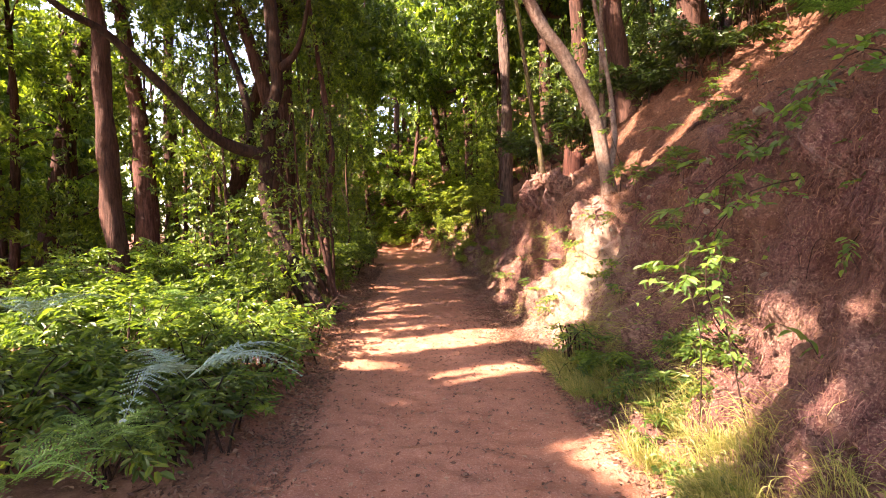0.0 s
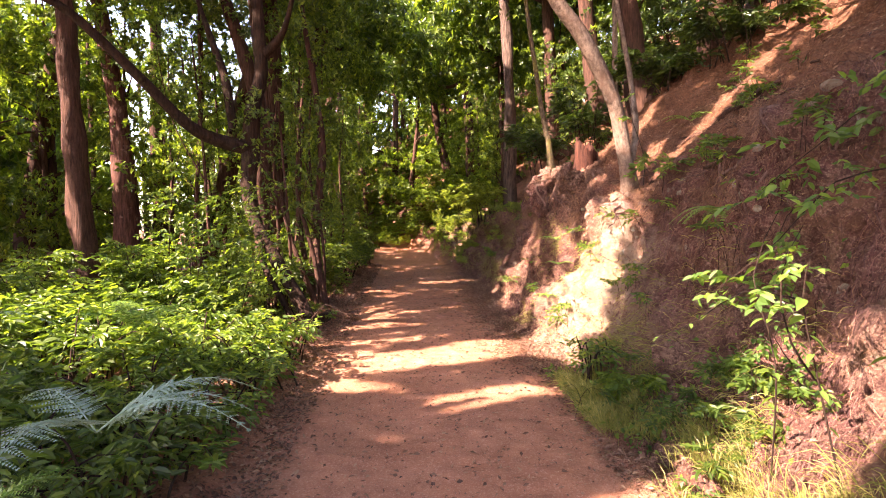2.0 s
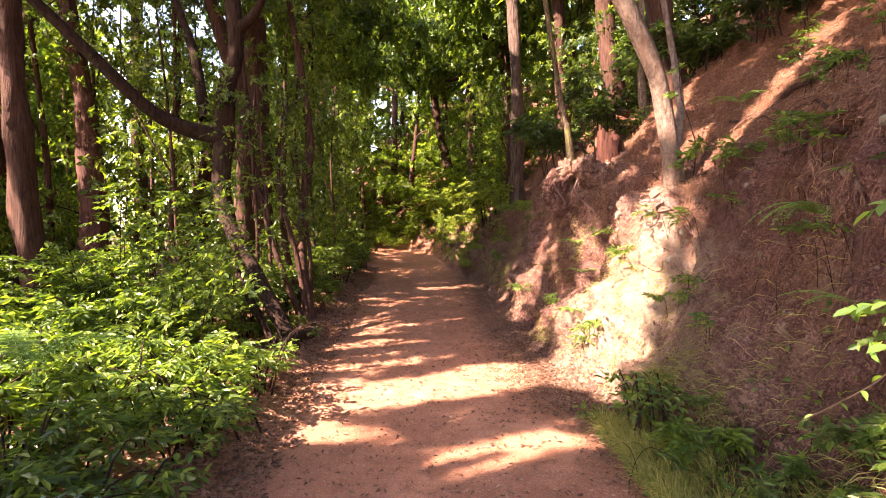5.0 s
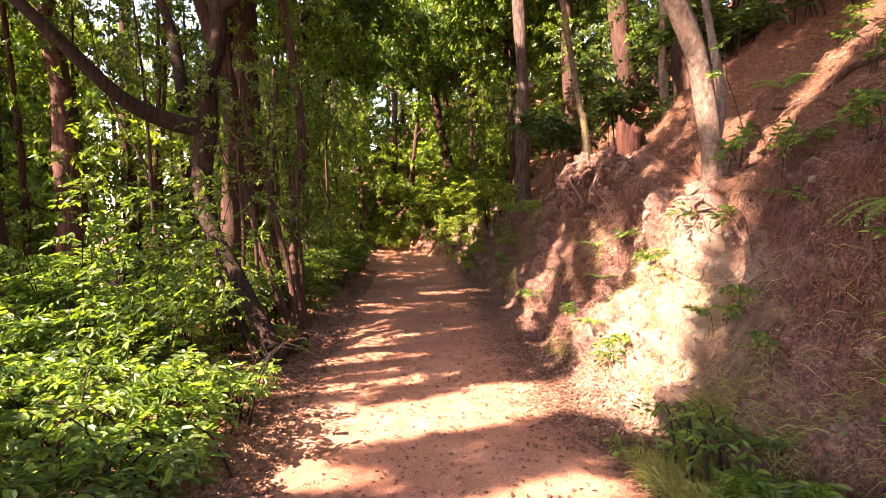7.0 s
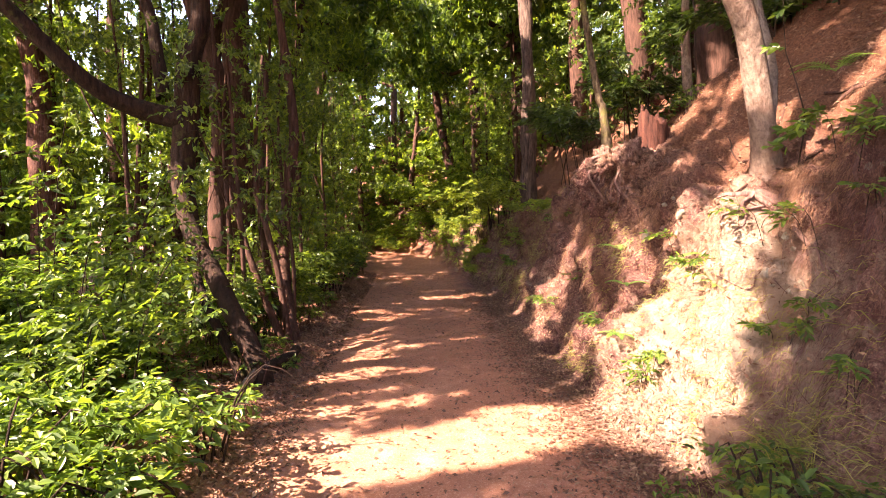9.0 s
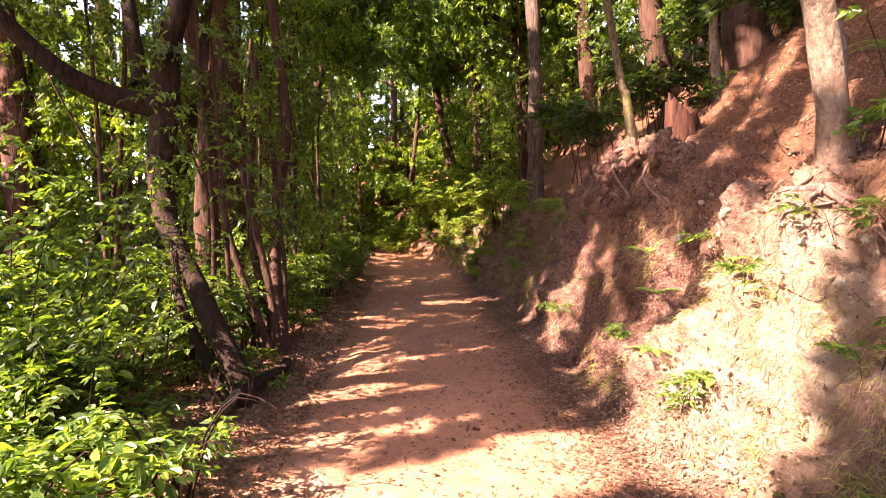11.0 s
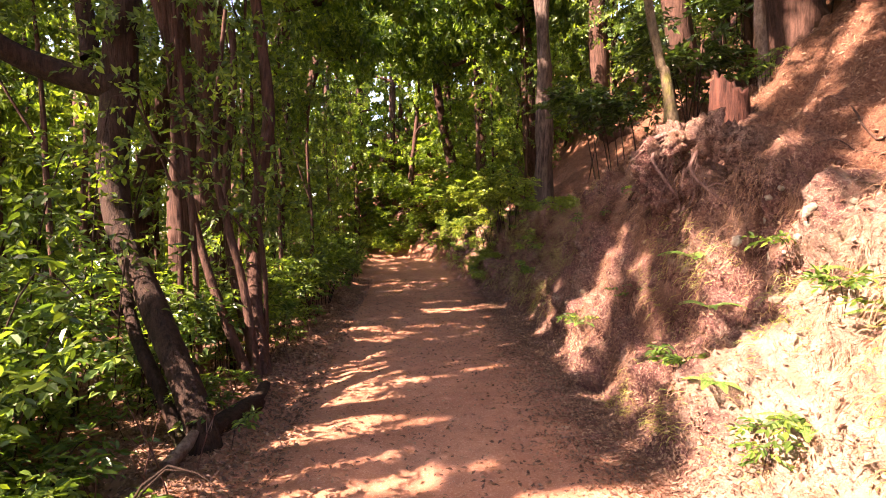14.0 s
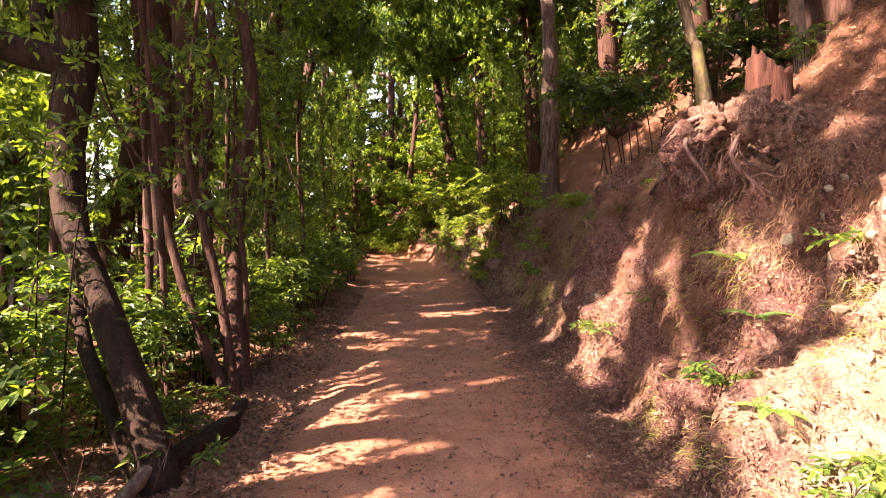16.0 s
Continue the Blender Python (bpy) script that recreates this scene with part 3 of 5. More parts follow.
tree("tree", "thin bare grey stem on the slope", BARK_PALE,
     [(4.11, 10.66, 3.63), (4.06, 10.66, 3.97), (4.0, 10.7, 7.0)], [0.07, 0.055, 0.03], (), [], None, 22)


# ---------------------------------------------------------------- the wood all round
def wood_tree(x, y, tall, r, leaf, seed, spread=1.6, low=0.2, twigs=420, size=0.12, bark=None, gaps=True):
    """A leafy young tree with foliage from near the ground to its top."""
    rng = np.random.default_rng(seed)
    x0, y0, z0 = on_ground(x, y)
    lean = rng.normal(0, 0.04 * tall, 2)
    pts = [(x0 + lean[0] * t + rng.normal(0, 0.05), y0 + lean[1] * t + rng.normal(0, 0.05), z0 + tall * t) for t in (0, 0.25, 0.5, 0.75, 1)]
    blobs, limbs = [], []
    for k in range(6):
        t = low + (1 - low) * (k + 0.5) / 6
        a = rng.uniform(0, 6.28)
        off = spread * rng.uniform(0.2, 0.8)
        w = spread * rng.uniform(0.55, 0.95) * (1.1 - 0.3 * t)
        c = (x0 + lean[0] * t + math.cos(a) * off, y0 + lean[1] * t + math.sin(a) * off, z0 + tall * t)
        blobs.append((*c, w, w, tall * (1 - low) / 8, twigs // 6))
        limbs.append(([(x0 + lean[0] * t, y0 + lean[1] * t, c[2] - 0.5), ((c[0] + x0) / 2, (c[1] + y0) / 2, c[2] - 0.15), c], [r * 0.45, r * 0.3, r * 0.12]))
    return tree("tree", "leafy young tree in the thick of the wood", bark or BARK_DARK, pts, [r, r * 0.9, r * 0.75, r * 0.5, r * 0.2], limbs, blobs, leaf, seed, 14, 0.4, size, gaps, sides=8)


rng = np.random.default_rng(5)
seed = 100
for y in np.arange(9.6, 34, 2.0):                      # left of the path, near rank to far rank
    for k, x in enumerate((-2.5, -4.4, -6.8, -9.8)):
        xx, yy = x + rng.normal(0, 0.35), y + rng.normal(0, 0.5) + (0.8 if k % 2 else 0)
        seed += 1
        if k == 0 and yy < 11 or k == 1 and yy < 12.4 or k == 2 and yy < 11.5:
            continue
        wood_tree(xx + float(bend(yy)) * 0.5, yy, rng.uniform(6, 9) + 0.4 * k, 0.035 + 0.02 * k, LEAF_TREE if rng.random() < 0.65 else LEAF_LIGHT, seed,
                  1.15 + 0.25 * k, 0.10, (370 if k < 3 else 260) if y < 22 else 200, 0.11 + 0.016 * k, None, "thin" if k >= 1 else True)
for y in np.arange(-1, 12, 2.6):                       # left, farther in
    for x in (-9.5,):
        seed += 1
        wood_tree(x + rng.normal(0, 0.5), y + rng.normal(0, 0.5) + 6, rng.uniform(6, 9), 0.12, LEAF_LIGHT, seed, 1.8, 0.1, 420, 0.15, None, "thin")
for y in np.arange(13.0, 32, 1.9):                     # on the slope to the right
    for k, x in enumerate((3.7, 5.6, 8.0)):
        xx, yy = x + rng.normal(0, 0.5), y + rng.normal(0, 0.5)
        seed += 1
        if k == 0 and yy < 19:
            continue
        wood_tree(xx + float(bend(yy)), yy, rng.uniform(4, 7.5), 0.05, LEAF_TREE if yy < 20 or rng.random() < 0.4 else LEAF_LIGHT, seed, 1.3, 0.08, 340, 0.115)
for x, y in ((6.2, 12.4), (7.5, 9.5), (8.6, 12), (9.5, 8), (8.2, 6.2), (10.5, 10.5), (5.4, 12.8), (11, 6)):   # brush above the bank, its leaf colour darkened for shade
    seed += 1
    wood_tree(x, y, rng.uniform(4, 6), 0.07, LEAF_SHADED, seed, 1.5, 0.08, 380, 0.12)
for x in np.arange(-14, 12, 2.4):                      # the wood beyond the bend
    for y in (32, 37, 45):
        seed += 1
        wood_tree(x + rng.normal(0, 0.6), y + rng.normal(0, 0.8), rng.uniform(6, 9) + (y - 32) * 0.6, 0.16, LEAF_LIGHT, seed, 2.0, 0.03, 250, 0.23)


for y in np.arange(5, 34, 2.4):                        # a leafy wall deep in the wood
    for back, tall in ((0.0, 0.0), (4.5, 2.5)):
        seed += 1
        wood_tree(-13.5 - back - 0.25 * y + rng.normal(0, 0.6), y + 4 + back * 0.3, rng.uniform(8.5, 12.0) + tall + 0.3 * max(0, y - 15), 0.14, LEAF_TREE if back else LEAF_LIGHT, seed, 3.0, 0.03, 640, 0.34 + 0.005 * y, None, False)


def tall_tree(x, y, crown_z, seed, reach=3.0, twigs=900, tilt=(0, 0)):
    """A big tree added to carry a shading crown high over the path."""
    rng = np.random.default_rng(seed)
    x0, y0, z0 = on_ground(x, y)
    cx, cy = x0 + tilt[0], y0 + tilt[1]
    blobs, limbs = [], []
    for k in range(8):
        a = k * 2.4 + rng.uniform(0, 1)
        o = reach * rng.uniform(0.35, 0.85)
        c = (cx + math.cos(a) * o, cy + math.sin(a) * o, crown_z + rng.uniform(-0.7, 1.2))
        blobs.append((*c, reach * 0.5, reach * 0.5, 0.9, twigs // 8))
        limbs.append(([(cx, cy, crown_z - 1.0), ((cx + c[0]) / 2, (cy + c[1]) / 2, c[2] - 0.5), c], [0.12, 0.08, 0.03]))
    tree("tree", "tall tree with a broad crown added high over the path for shade", BARK_DARK, [(x0, y0, z0), ((x0 + cx) / 2 - 0.1, (y0 + cy) / 2, crown_z * 0.45), (cx, cy, crown_z - 0.8), (cx, cy, crown_z + 1)],
         [0.28, 0.22, 0.17, 0.05], [k for k in limbs if not lit(np.array([k[0][1], k[0][2]])).any()], blobs, LEAF_TREE, seed, 14, 0.5, 0.26, "high", sides=10)


# many stand out of view, added only so their crowns shade path and bank
for x, y, z, tx in ((-7.5, -5.5, 9.2, 0), (-8.2, -2.0, 9.6, 0), (-7.6, 1.4, 9.0, 0), (-10.4, 1.3, 9.2, 0), (-10.2, -1.8, 9.4, 0), (-8.0, 5.8, 9.5, 0), (-10.5, 8.6, 9.8, 2), (-4.6, -3.8, 8.0, 0), (-4.8, 0.2, 8.2, 0), (-5.2, 2.2, 8.8, 1.5),
                    (-10.8, 12.5, 10.5, 2), (-10.5, 16, 10.5, 2), (-5.4, 15.6, 9, 2), (-8.4, 20, 11, 0), (-5.0, 20, 8.8, 2), (-5, 25, 9, 2), (6.5, 2.0, 9.5, -3), (7.8, 5.5, 10.5, -1.5), (-6.2, 2.8, 9.9, 3.6), (-8.2, 7.4, 10.4, 4.2), (-6.2, -0.5, 9.6, 3.6), (8.6, 9.2, 12, -1),
                    (5.5, 0.5, 9, -3), (5.8, 13.8, 10.5, -1.5), (5.2, 17, 9.5, -0.8), (4.4, 21, 9, -0.6), (3.6, 25.5, 9.5, -0.6), (8, 12, 12, 0), (9, 8, 13, -1), (3.5, 29, 10, -2)):
    seed += 1
    tall_tree(x, y, z, seed, tilt=(tx, 0), twigs=760)


for x, y, z in ((-2.6, 43, 16), (-5.0, 47, 17), (0.2, 48, 17), (-3.4, 52, 19), (-4.0, 31, 9.5), (-0.5, 35, 10.5), (2.5, 33, 11), (-2.5, 39, 13), (-6.5, 34, 11), (1.5, 40, 14)):
    seed += 1
    wood_tree(x, y, z + 3, 0.2, LEAF_TREE, seed, 2.6, 0.12, 620, 0.26)


def shrub(x, y, w, tall, leaf, seed, twigs=200, size=0.07, label="leafy green shrub crowding the edge of the path", n=12, far=False):
    rng = np.random.default_rng(seed)
    x0, y0, z0 = on_ground(x, y)
    small = tall < 0.45 and twigs < 60
    canes, P, D = [], [], []
    count = 3 if small else 9
    for k in range(count):
        a, o, top = rng.uniform(0, 6.28), rng.uniform(0.35, 1.15) * w, tall * rng.uniform(0.65, 1.2)
        bx, by = x0 + rng.normal(0, 0.25) * w, y0 + rng.normal(0, 0.25) * w
        c = np.array([(bx, by, z0 - 0.1), (bx + math.cos(a) * o * 0.3, by + math.sin(a) * o * 0.3, z0 + top * 0.62), (bx + math.cos(a) * o * 0.75, by + math.sin(a) * o * 0.75, z0 + top), (bx + math.cos(a) * o * 1.2, by + math.sin(a) * o * 1.2, z0 + top * 0.86)])
        canes.append(tube([tuple(q) for q in c], [0.003, 0.0025, 0.002, 0.001] if small else [0.011, 0.008, 0.005, 0.002], 5))
        t = 3 * rng.uniform(0.25, 1.0, max(2, twigs // count)) ** 0.8
        i = np.minimum(t.astype(int), 2)
        P.append(c[i] + (c[i + 1] - c[i]) * (t - i)[:, None])
        b = a + rng.normal(0, 1.1, len(t))
        D.append(np.stack([np.cos(b), np.sin(b), rng.normal(0.12, 0.25, len(t))], 1))
    P, D = np.concatenate(P), np.concatenate(D)
    keep = P[:, 2] > height(P[:, 0], P[:, 1]) + (-0.1 if small else 0.04)
    v, f = foliage(P[keep], D[keep], n, 0.12 if small else 0.2 + 0.9 * size, size * 1.12, rng, 0.44, False, 0.22, False, y < 9)
    if far:
        FAR.setdefault(leaf.name, []).append((v, f))
        return
    e = thing("shrub", (x0, y0, z0), label, "shrub", "shrubs beside the path")
    part("stem", mesh_of("stem", *join(canes), BARK_MOSS), e)
    part("foliage", mesh_of("foliage", v, f, leaf, True), e)


FAR = {}                                               # leaves of brush too far off to tell apart


# ---------------------------------------------------------------- materials of the small growth
FERN_LEAF = leaf_material("fern_leaf", (0.07, 0.14, 0.03), (0.12, 0.24, 0.05), (0.2, 0.34, 0.08), 0.5, 0.4)
FERN_PALE = leaf_material("fern_back", (0.16, 0.25, 0.2), (0.22, 0.33, 0.27), (0.3, 0.42, 0.34), 0.35, 0.2)
GRASS = leaf_material("grass_blade", (0.12, 0.14, 0.035), (0.24, 0.235, 0.07), (0.44, 0.37, 0.15), 0.5, 0.4)
STRAW = leaf_material("dry_needle", (0.10, 0.042, 0.028), (0.21, 0.10, 0.06), (0.36, 0.20, 0.12), 0.7, 0.1)
DEAD = leaf_material("dead_leaf", (0.075, 0.034, 0.023), (0.17, 0.082, 0.052), (0.32, 0.19, 0.125), 0.75, 0.1)
BIG_LEAF = leaf_material("broad_leaf", (0.045, 0.095, 0.025), (0.10, 0.185, 0.04), (0.19, 0.29, 0.055), 0.38, 0.45)


def stone_material():
    m = Nodes("lichen_stone")
    c = m.ramp(m.noise(9, 6, 0.7), (0.35, (0.13, 0.08, 0.06)), (0.5, (0.22, 0.18, 0.135)), (0.7, (0.34, 0.33, 0.27)))
    c = m.mix(m.ramp(m.noise(30, 4), (0.5, (0, 0, 0)), (0.7, (0.6, 0.6, 0.6))), c, (0.2, 0.12, 0.08))
    return m.done(c, 0.9, m.noise(22, 6, 0.7), 0.8, 0.03)


STONE = stone_material()
ROOT = bark_material("root_bark", (0.08, 0.04, 0.034), (0.25, 0.15, 0.125))


# ---------------------------------------------------------------- shrubs along the left edge
for y in np.arange(2.0, 10, 0.72):
    for k, x in enumerate((-1.3, -2.0, -2.9, -4.0, -5.4)):
        seed += 1
        edge = x + rng.normal(0, 0.12) - (0.15 if k == 0 and 3.0 < y < 5.6 else 0)
        if not (k == 0 and y > 7.3) and not (k == 1 and y > 7.5) and not (k == 2 and y > 8.2) and not (k < 2 and y < 2.9):
            shrub(edge, y + rng.normal(0, 0.2), 0.42 + 0.1 * k, (0.4, 0.55, 0.66, 0.74, 0.8)[k] + rng.uniform(-0.15, 0.2), LEAF_SHRUB, seed, 74 + 18 * k, 0.066 + 0.008 * k)
for y in np.arange(10.5, 26, 1.1):                      # low brush on both edges farther on
    seed += 2
    shrub(-1.75 + rng.normal(0, 0.15), y, 0.5, 0.7 + rng.uniform(0, 0.5), LEAF_TREE, seed, 150, 0.085, "low leafy brush under the trees")
    if y > 17:
        shrub(float(lip(y)) + rng.normal(0.1, 0.2), y, 0.6, 0.9 + rng.uniform(0, 0.5), LEAF_YELLOW if y > 17 else LEAF_LIGHT, seed + 1, 150, 0.085, "sunlit yellow-green brush on top of the bank")
for x, y, w, t, lf in ((1.66, 5.3, 0.26, 0.3, LEAF_SHRUB), (1.9, 5.9, 0.36, 0.5, LEAF_SHRUB), (2.1, 5.3, 0.3, 0.3, LEAF_LIGHT), (2.35, 4.1, 0.25, 0.4, LEAF_SHRUB)):
    seed += 1
    shrub(x, y, w, t, lf, seed, 54, 0.07, "dark green broad-leaved bush at the foot of the bank", 8)


# ---------------------------------------------------------------- ferns
def frond_arrays(base, way, length, rng, pairs=15, arch=0.5):
    """One arching frond: a row of paired, toothed pinnae that shorten to the tip."""
    base, way = np.array(base, float), np.array(way, float)
    up = np.array([0, 0, 1.0])
    side = np.cross(way, up)
    side /= np.linalg.norm(side)
    P, D, N, L = [], [], [], []
    for i in range(pairs):
        t = 0.15 + 0.85 * i / (pairs - 1)
        c = base + way * length * t + up * length * (arch * t - arch * 1.3 * t * t)
        tan = way + up * (arch - 2.6 * arch * t)
        tan /= np.linalg.norm(tan)
        reach = length * 0.30 * (1.02 - t) ** 0.75 * (0.6 + 0.4 * min(1, t * 4))
        for sgn in (-1, 1):
            d = side * sgn + tan * 0.45 - up * 0.18 + rng.normal(0, 0.05, 3)
            d /= np.linalg.norm(d)
            nrm = np.cross(side, tan) * -1
            nrm = nrm if nrm[2] > 0 else -nrm
            m = max(4, int(reach / 0.013))
            for j in range(m):
                u = (j + 0.5) / m
                q = c + d * reach * u
                w = np.cross(nrm, d)
                for s2 in (-1, 1):
                    P.append(q), D.append(w * s2 + d * 0.5), N.append(nrm + rng.normal(0, 0.1, 3)), L.append(max(0.008, reach * 0.2 * (1.05 - u)))
    L = np.array(L)
    leaves = leaf_arrays(np.array(P), unit(np.array(D)), unit(np.array(N)), L, np.maximum(L * 0.6, 0.010))
    rib = [tuple(base + way * length * t + up * length * (arch * t - arch * 1.3 * t * t)) for t in np.linspace(0, 1, 6)]
    v, q = tube(rib, list(np.linspace(0.004, 0.0015, 6)), 5)
    return join([leaves, (v, np.concatenate([q[:, :3], q[:, [0, 2, 3]]]))])


def fern(at, fronds, length, seed, mat=None, label="green fern growing beside the path", ways=None, arch=0.5):
    rng = np.random.default_rng(seed)
    e = thing("fern", at, label, "fern", "ferns")
    for k in range(fronds):
        a = k * 6.28 / fronds + rng.uniform(-0.4, 0.4) if ways is None else ways[k]
        ln = length * rng.uniform(0.75, 1.1)
        part("frond", mesh_of("frond", *frond_arrays(at, (math.cos(a), math.sin(a), 0.25), ln, rng, 15, arch), mat or FERN_LEAF, True), e)
    return e


fern((-1.33, 3.30, 0.72), 5, 0.8, 1, FERN_PALE, "bracken frond showing its pale blue-green side in shade", (0.6, -0.2, -1.5, 0.2, 2.6), 0.6)
fern((-1.63, 2.30, 0.59), 5, 0.5, 2, FERN_LEAF, "bright arching fern among shrubs", (0.3, 0.9, -0.4, 1.6, -1.2), 0.5)
fern((-1.62, 2.90, 0.48), 4, 0.5, 3, FERN_LEAF, "bright arching fern among shrubs", (0.2, 2.6, 1.0, -0.5), 0.6)
fern((-2.81, 4.20, 0.97), 5, 0.7, 4, FERN_PALE, "large bracken showing its pale side among shrubs", None, 0.6)
fern((-2.08, 5.20, 0.85), 5, 0.7, 5, FERN_LEAF, "large bracken among shrubs", None, 0.6)
fern((4.00, 4.40, 3.53), 4, 0.8, 6, FERN_LEAF, "fern hanging from the top of the bank", (2.8, 3.4, 2.3, 3.9), 0.2)
for k, (x, y, n, ln) in enumerate(((2.62, 8.05, 9, 0.32), (2.5, 7.55, 9, 0.3), (2.2, 7.7, 8, 0.27), (2.5, 9.3, 6, 0.34), (2.4, 8.9, 6, 0.24), (2.2, 8.3, 7, 0.24), (2.15, 10.9, 6, 0.28), (3.3, 6.4, 6, 0.3), (4.2, 8.2, 6, 0.4), (2.7, 5.1, 6, 0.5))):
    fern(on_ground(x, y, 0.02), n, ln, 20 + k, FERN_LEAF, "small bright fern rooted in the earth bank")


# ---------------------------------------------------------------- saplings with large single leaves at the foot of the bank
def broad_leaf_mesh(length, wide):
    """An oval, cupped leaf with a pointed tip, lying along x."""
    v, f, m = [], [], 7
    for i in range(m):
        t = i / (m - 1)
        w = wide * 0.5 * math.sin(math.pi * min(1, t * 0.94 + 0.06) ** 0.8) if 0 < i < m - 1 else 0.002
        for s in (-1, 0, 1):
            v.append((length * t, s * w, abs(s) * w * 0.35 - length * 0.22 * t * t))
    for i in range(m - 1):
        for s in (0, 1):
            a = i * 3 + s
            f.append((a, a + 1, a + 4, a + 3))
    return mesh_of("leaf", v, f, BIG_LEAF)


BROAD = [broad_leaf_mesh(0.13, 0.075), broad_leaf_mesh(0.10, 0.045), broad_leaf_mesh(0.16, 0.06)]


def sapling(points, leaves, seed, which=0, label="young sapling with broad light green leaves", name="sapling", scale=1.0, start=0.25):
    rng = np.random.default_rng(seed)
    e = thing(name, points[0], label, "sapling")
    part("stem", mesh_of("stem", *tube(points, list(np.linspace(0.0055, 0.002, len(points))), 6), BARK_MOSS), e)
    c = np.array(points, float)
    seg = np.concatenate([[0], np.cumsum(np.linalg.norm(np.diff(c, axis=0), axis=1))])
    for k in range(leaves):
        t = (start + (1 - start) * (k + 0.5) / leaves) * seg[-1]
        p = [np.interp(t, seg, c[:, i]) + (rng.normal(0, 0.07) if leaves > 30 else 0) for i in range(3)]
        a = k * 2.4 + rng.uniform(-0.4, 0.4)
        ob = part("leaf", BROAD[which], e)
        ob.matrix_basis = pose(*p, rng.uniform(-25, 25), rng.uniform(5, 40), math.degrees(a)) @ Matrix.Scale(scale * rng.uniform(0.6, 1.2), 4)
    return e


sapling([on_ground(2.62, 3.0, -0.05), (2.71, 3.10, 0.66), (2.59, 3.19, 0.93), (2.29, 3.10, 1.06)], 7, 1, 0, scale=1.0, start=0.45)
sapling([on_ground(2.3, 3.3, -0.05), (2.16, 3.35, 0.90), (2.11, 3.40, 1.28), (2.19, 3.45, 1.50)], 10, 2, 1, "upright seedling with narrow glossy leaves", scale=1.1)
sapling([on_ground(2.15, 3.7, -0.05), (2.05, 3.50, 0.91), (1.98, 3.60, 1.38), (2.19, 3.70, 1.74)], 9, 9, 1, "upright seedling with narrow glossy leaves", scale=0.9)
def leafy_shoot(points, twigs, seed, size=0.075, reach=0.2, spread=0.09, leaf=None, label="light green leafy shoot hanging out over the bank"):
    """A drooping shoot with side twigs full of leaves."""
    rng = np.random.default_rng(seed)
    e = thing("hanging_branch", points[0], label, "branch", "shoots over the bank")
    part("stem", mesh_of("stem", *tube(points, list(np.linspace(0.007, 0.002, len(points))), 6), BARK_MOSS), e)
    c = np.array(points, float)
    seg = np.concatenate([[0], np.cumsum(np.linalg.norm(np.diff(c, axis=0), axis=1))])
    t = rng.uniform(0.12, 1.0, twigs) * seg[-1]
    p = np.stack([np.interp(t, seg, c[:, i]) for i in range(3)], 1) + rng.normal(0, spread, (twigs, 3))
    v, f = foliage(p, rng.normal(0, 1, (twigs, 3)) * (1, 1, 0.35) + (-0.4, -0.2, -0.1), 9, reach, size, rng, 0.55, False, 0.25, False, True)
    part("foliage", mesh_of("foliage", v, f, leaf or BIG_LEAF, True), e)


leafy_shoot([on_ground(3.5, 4.3, -0.05), (3.44, 4.00, 2.33), (3.02, 3.95, 2.43), (2.62, 3.90, 2.18), (2.19, 3.85, 1.87)], 26, 3, 0.085)
leafy_shoot([on_ground(3.4, 3.9, -0.05), (3.05, 3.70, 2.07), (2.53, 3.70, 1.91), (2.20, 3.70, 1.58), (1.82, 3.70, 1.29)], 18, 4, 0.075)
leafy_shoot([on_ground(3.3, 3.5, -0.05), (3.09, 3.30, 1.73), (2.94, 3.30, 1.51), (3.01, 3.20, 1.29)], 8, 5, 0.07, 0.16, 0.06)
leafy_shoot([on_ground(3.6, 3.6, -0.05), (3.51, 3.70, 2.95), (3.16, 3.60, 2.87), (2.87, 3.60, 2.58)], 19, 6, 0.085)
leafy_shoot([on_ground(2.5, 3.9, -0.05), (2.21, 3.60, 1.01), (2.14, 3.60, 1.38), (2.26, 3.60, 1.66)], 8, 7, 0.06, 0.14, 0.05)
leafy_shoot([on_ground(3.1, 5.0, -0.05), (3.12, 4.60, 2.02), (2.85, 4.50, 1.73), (2.66, 4.40, 1.43)], 14, 8, 0.07, 0.18, 0.08)
leafy_shoot([on_ground(2.75, 4.8, -0.05), (2.89, 4.40, 1.12), (2.66, 4.40, 1.32), (2.37, 4.30, 1.24)], 14, 9, 0.06, 0.16, 0.08)
leafy_shoot([on_ground(2.6, 4.4, -0.05), (2.62, 4.10, 0.74), (2.48, 4.10, 0.93), (2.51, 4.00, 1.13)], 13, 10, 0.06, 0.16, 0.08)
fern(on_ground(2.85, 5.55, 0.02), 9, 0.5, 61, FERN_LEAF, "dark green feathery fern on the shaded bank face", (1.6, 2.2, 2.8, 3.4, 4.0, 1.0, 4.6, 0.4, 3.0), 0.9)
leafy_shoot([on_ground(2.95, 7.15, -0.05), (2.93, 7.00, 2.49), (2.78, 7.00, 2.90), (2.75, 7.00, 3.28)], 8, 12, 0.08, 0.14, 0.04, BIG_LEAF, "slim leafy shoot beside the leaning trunk")
sapling([(2.47, 3.90, 1.21), (2.06, 3.80, 1.27), (1.75, 3.75, 1.11), (1.45, 3.70, 1.01)], 10, 7, 1, "long thin bramble shoot with pale leaves", "bramble", 0.6, 0.0)


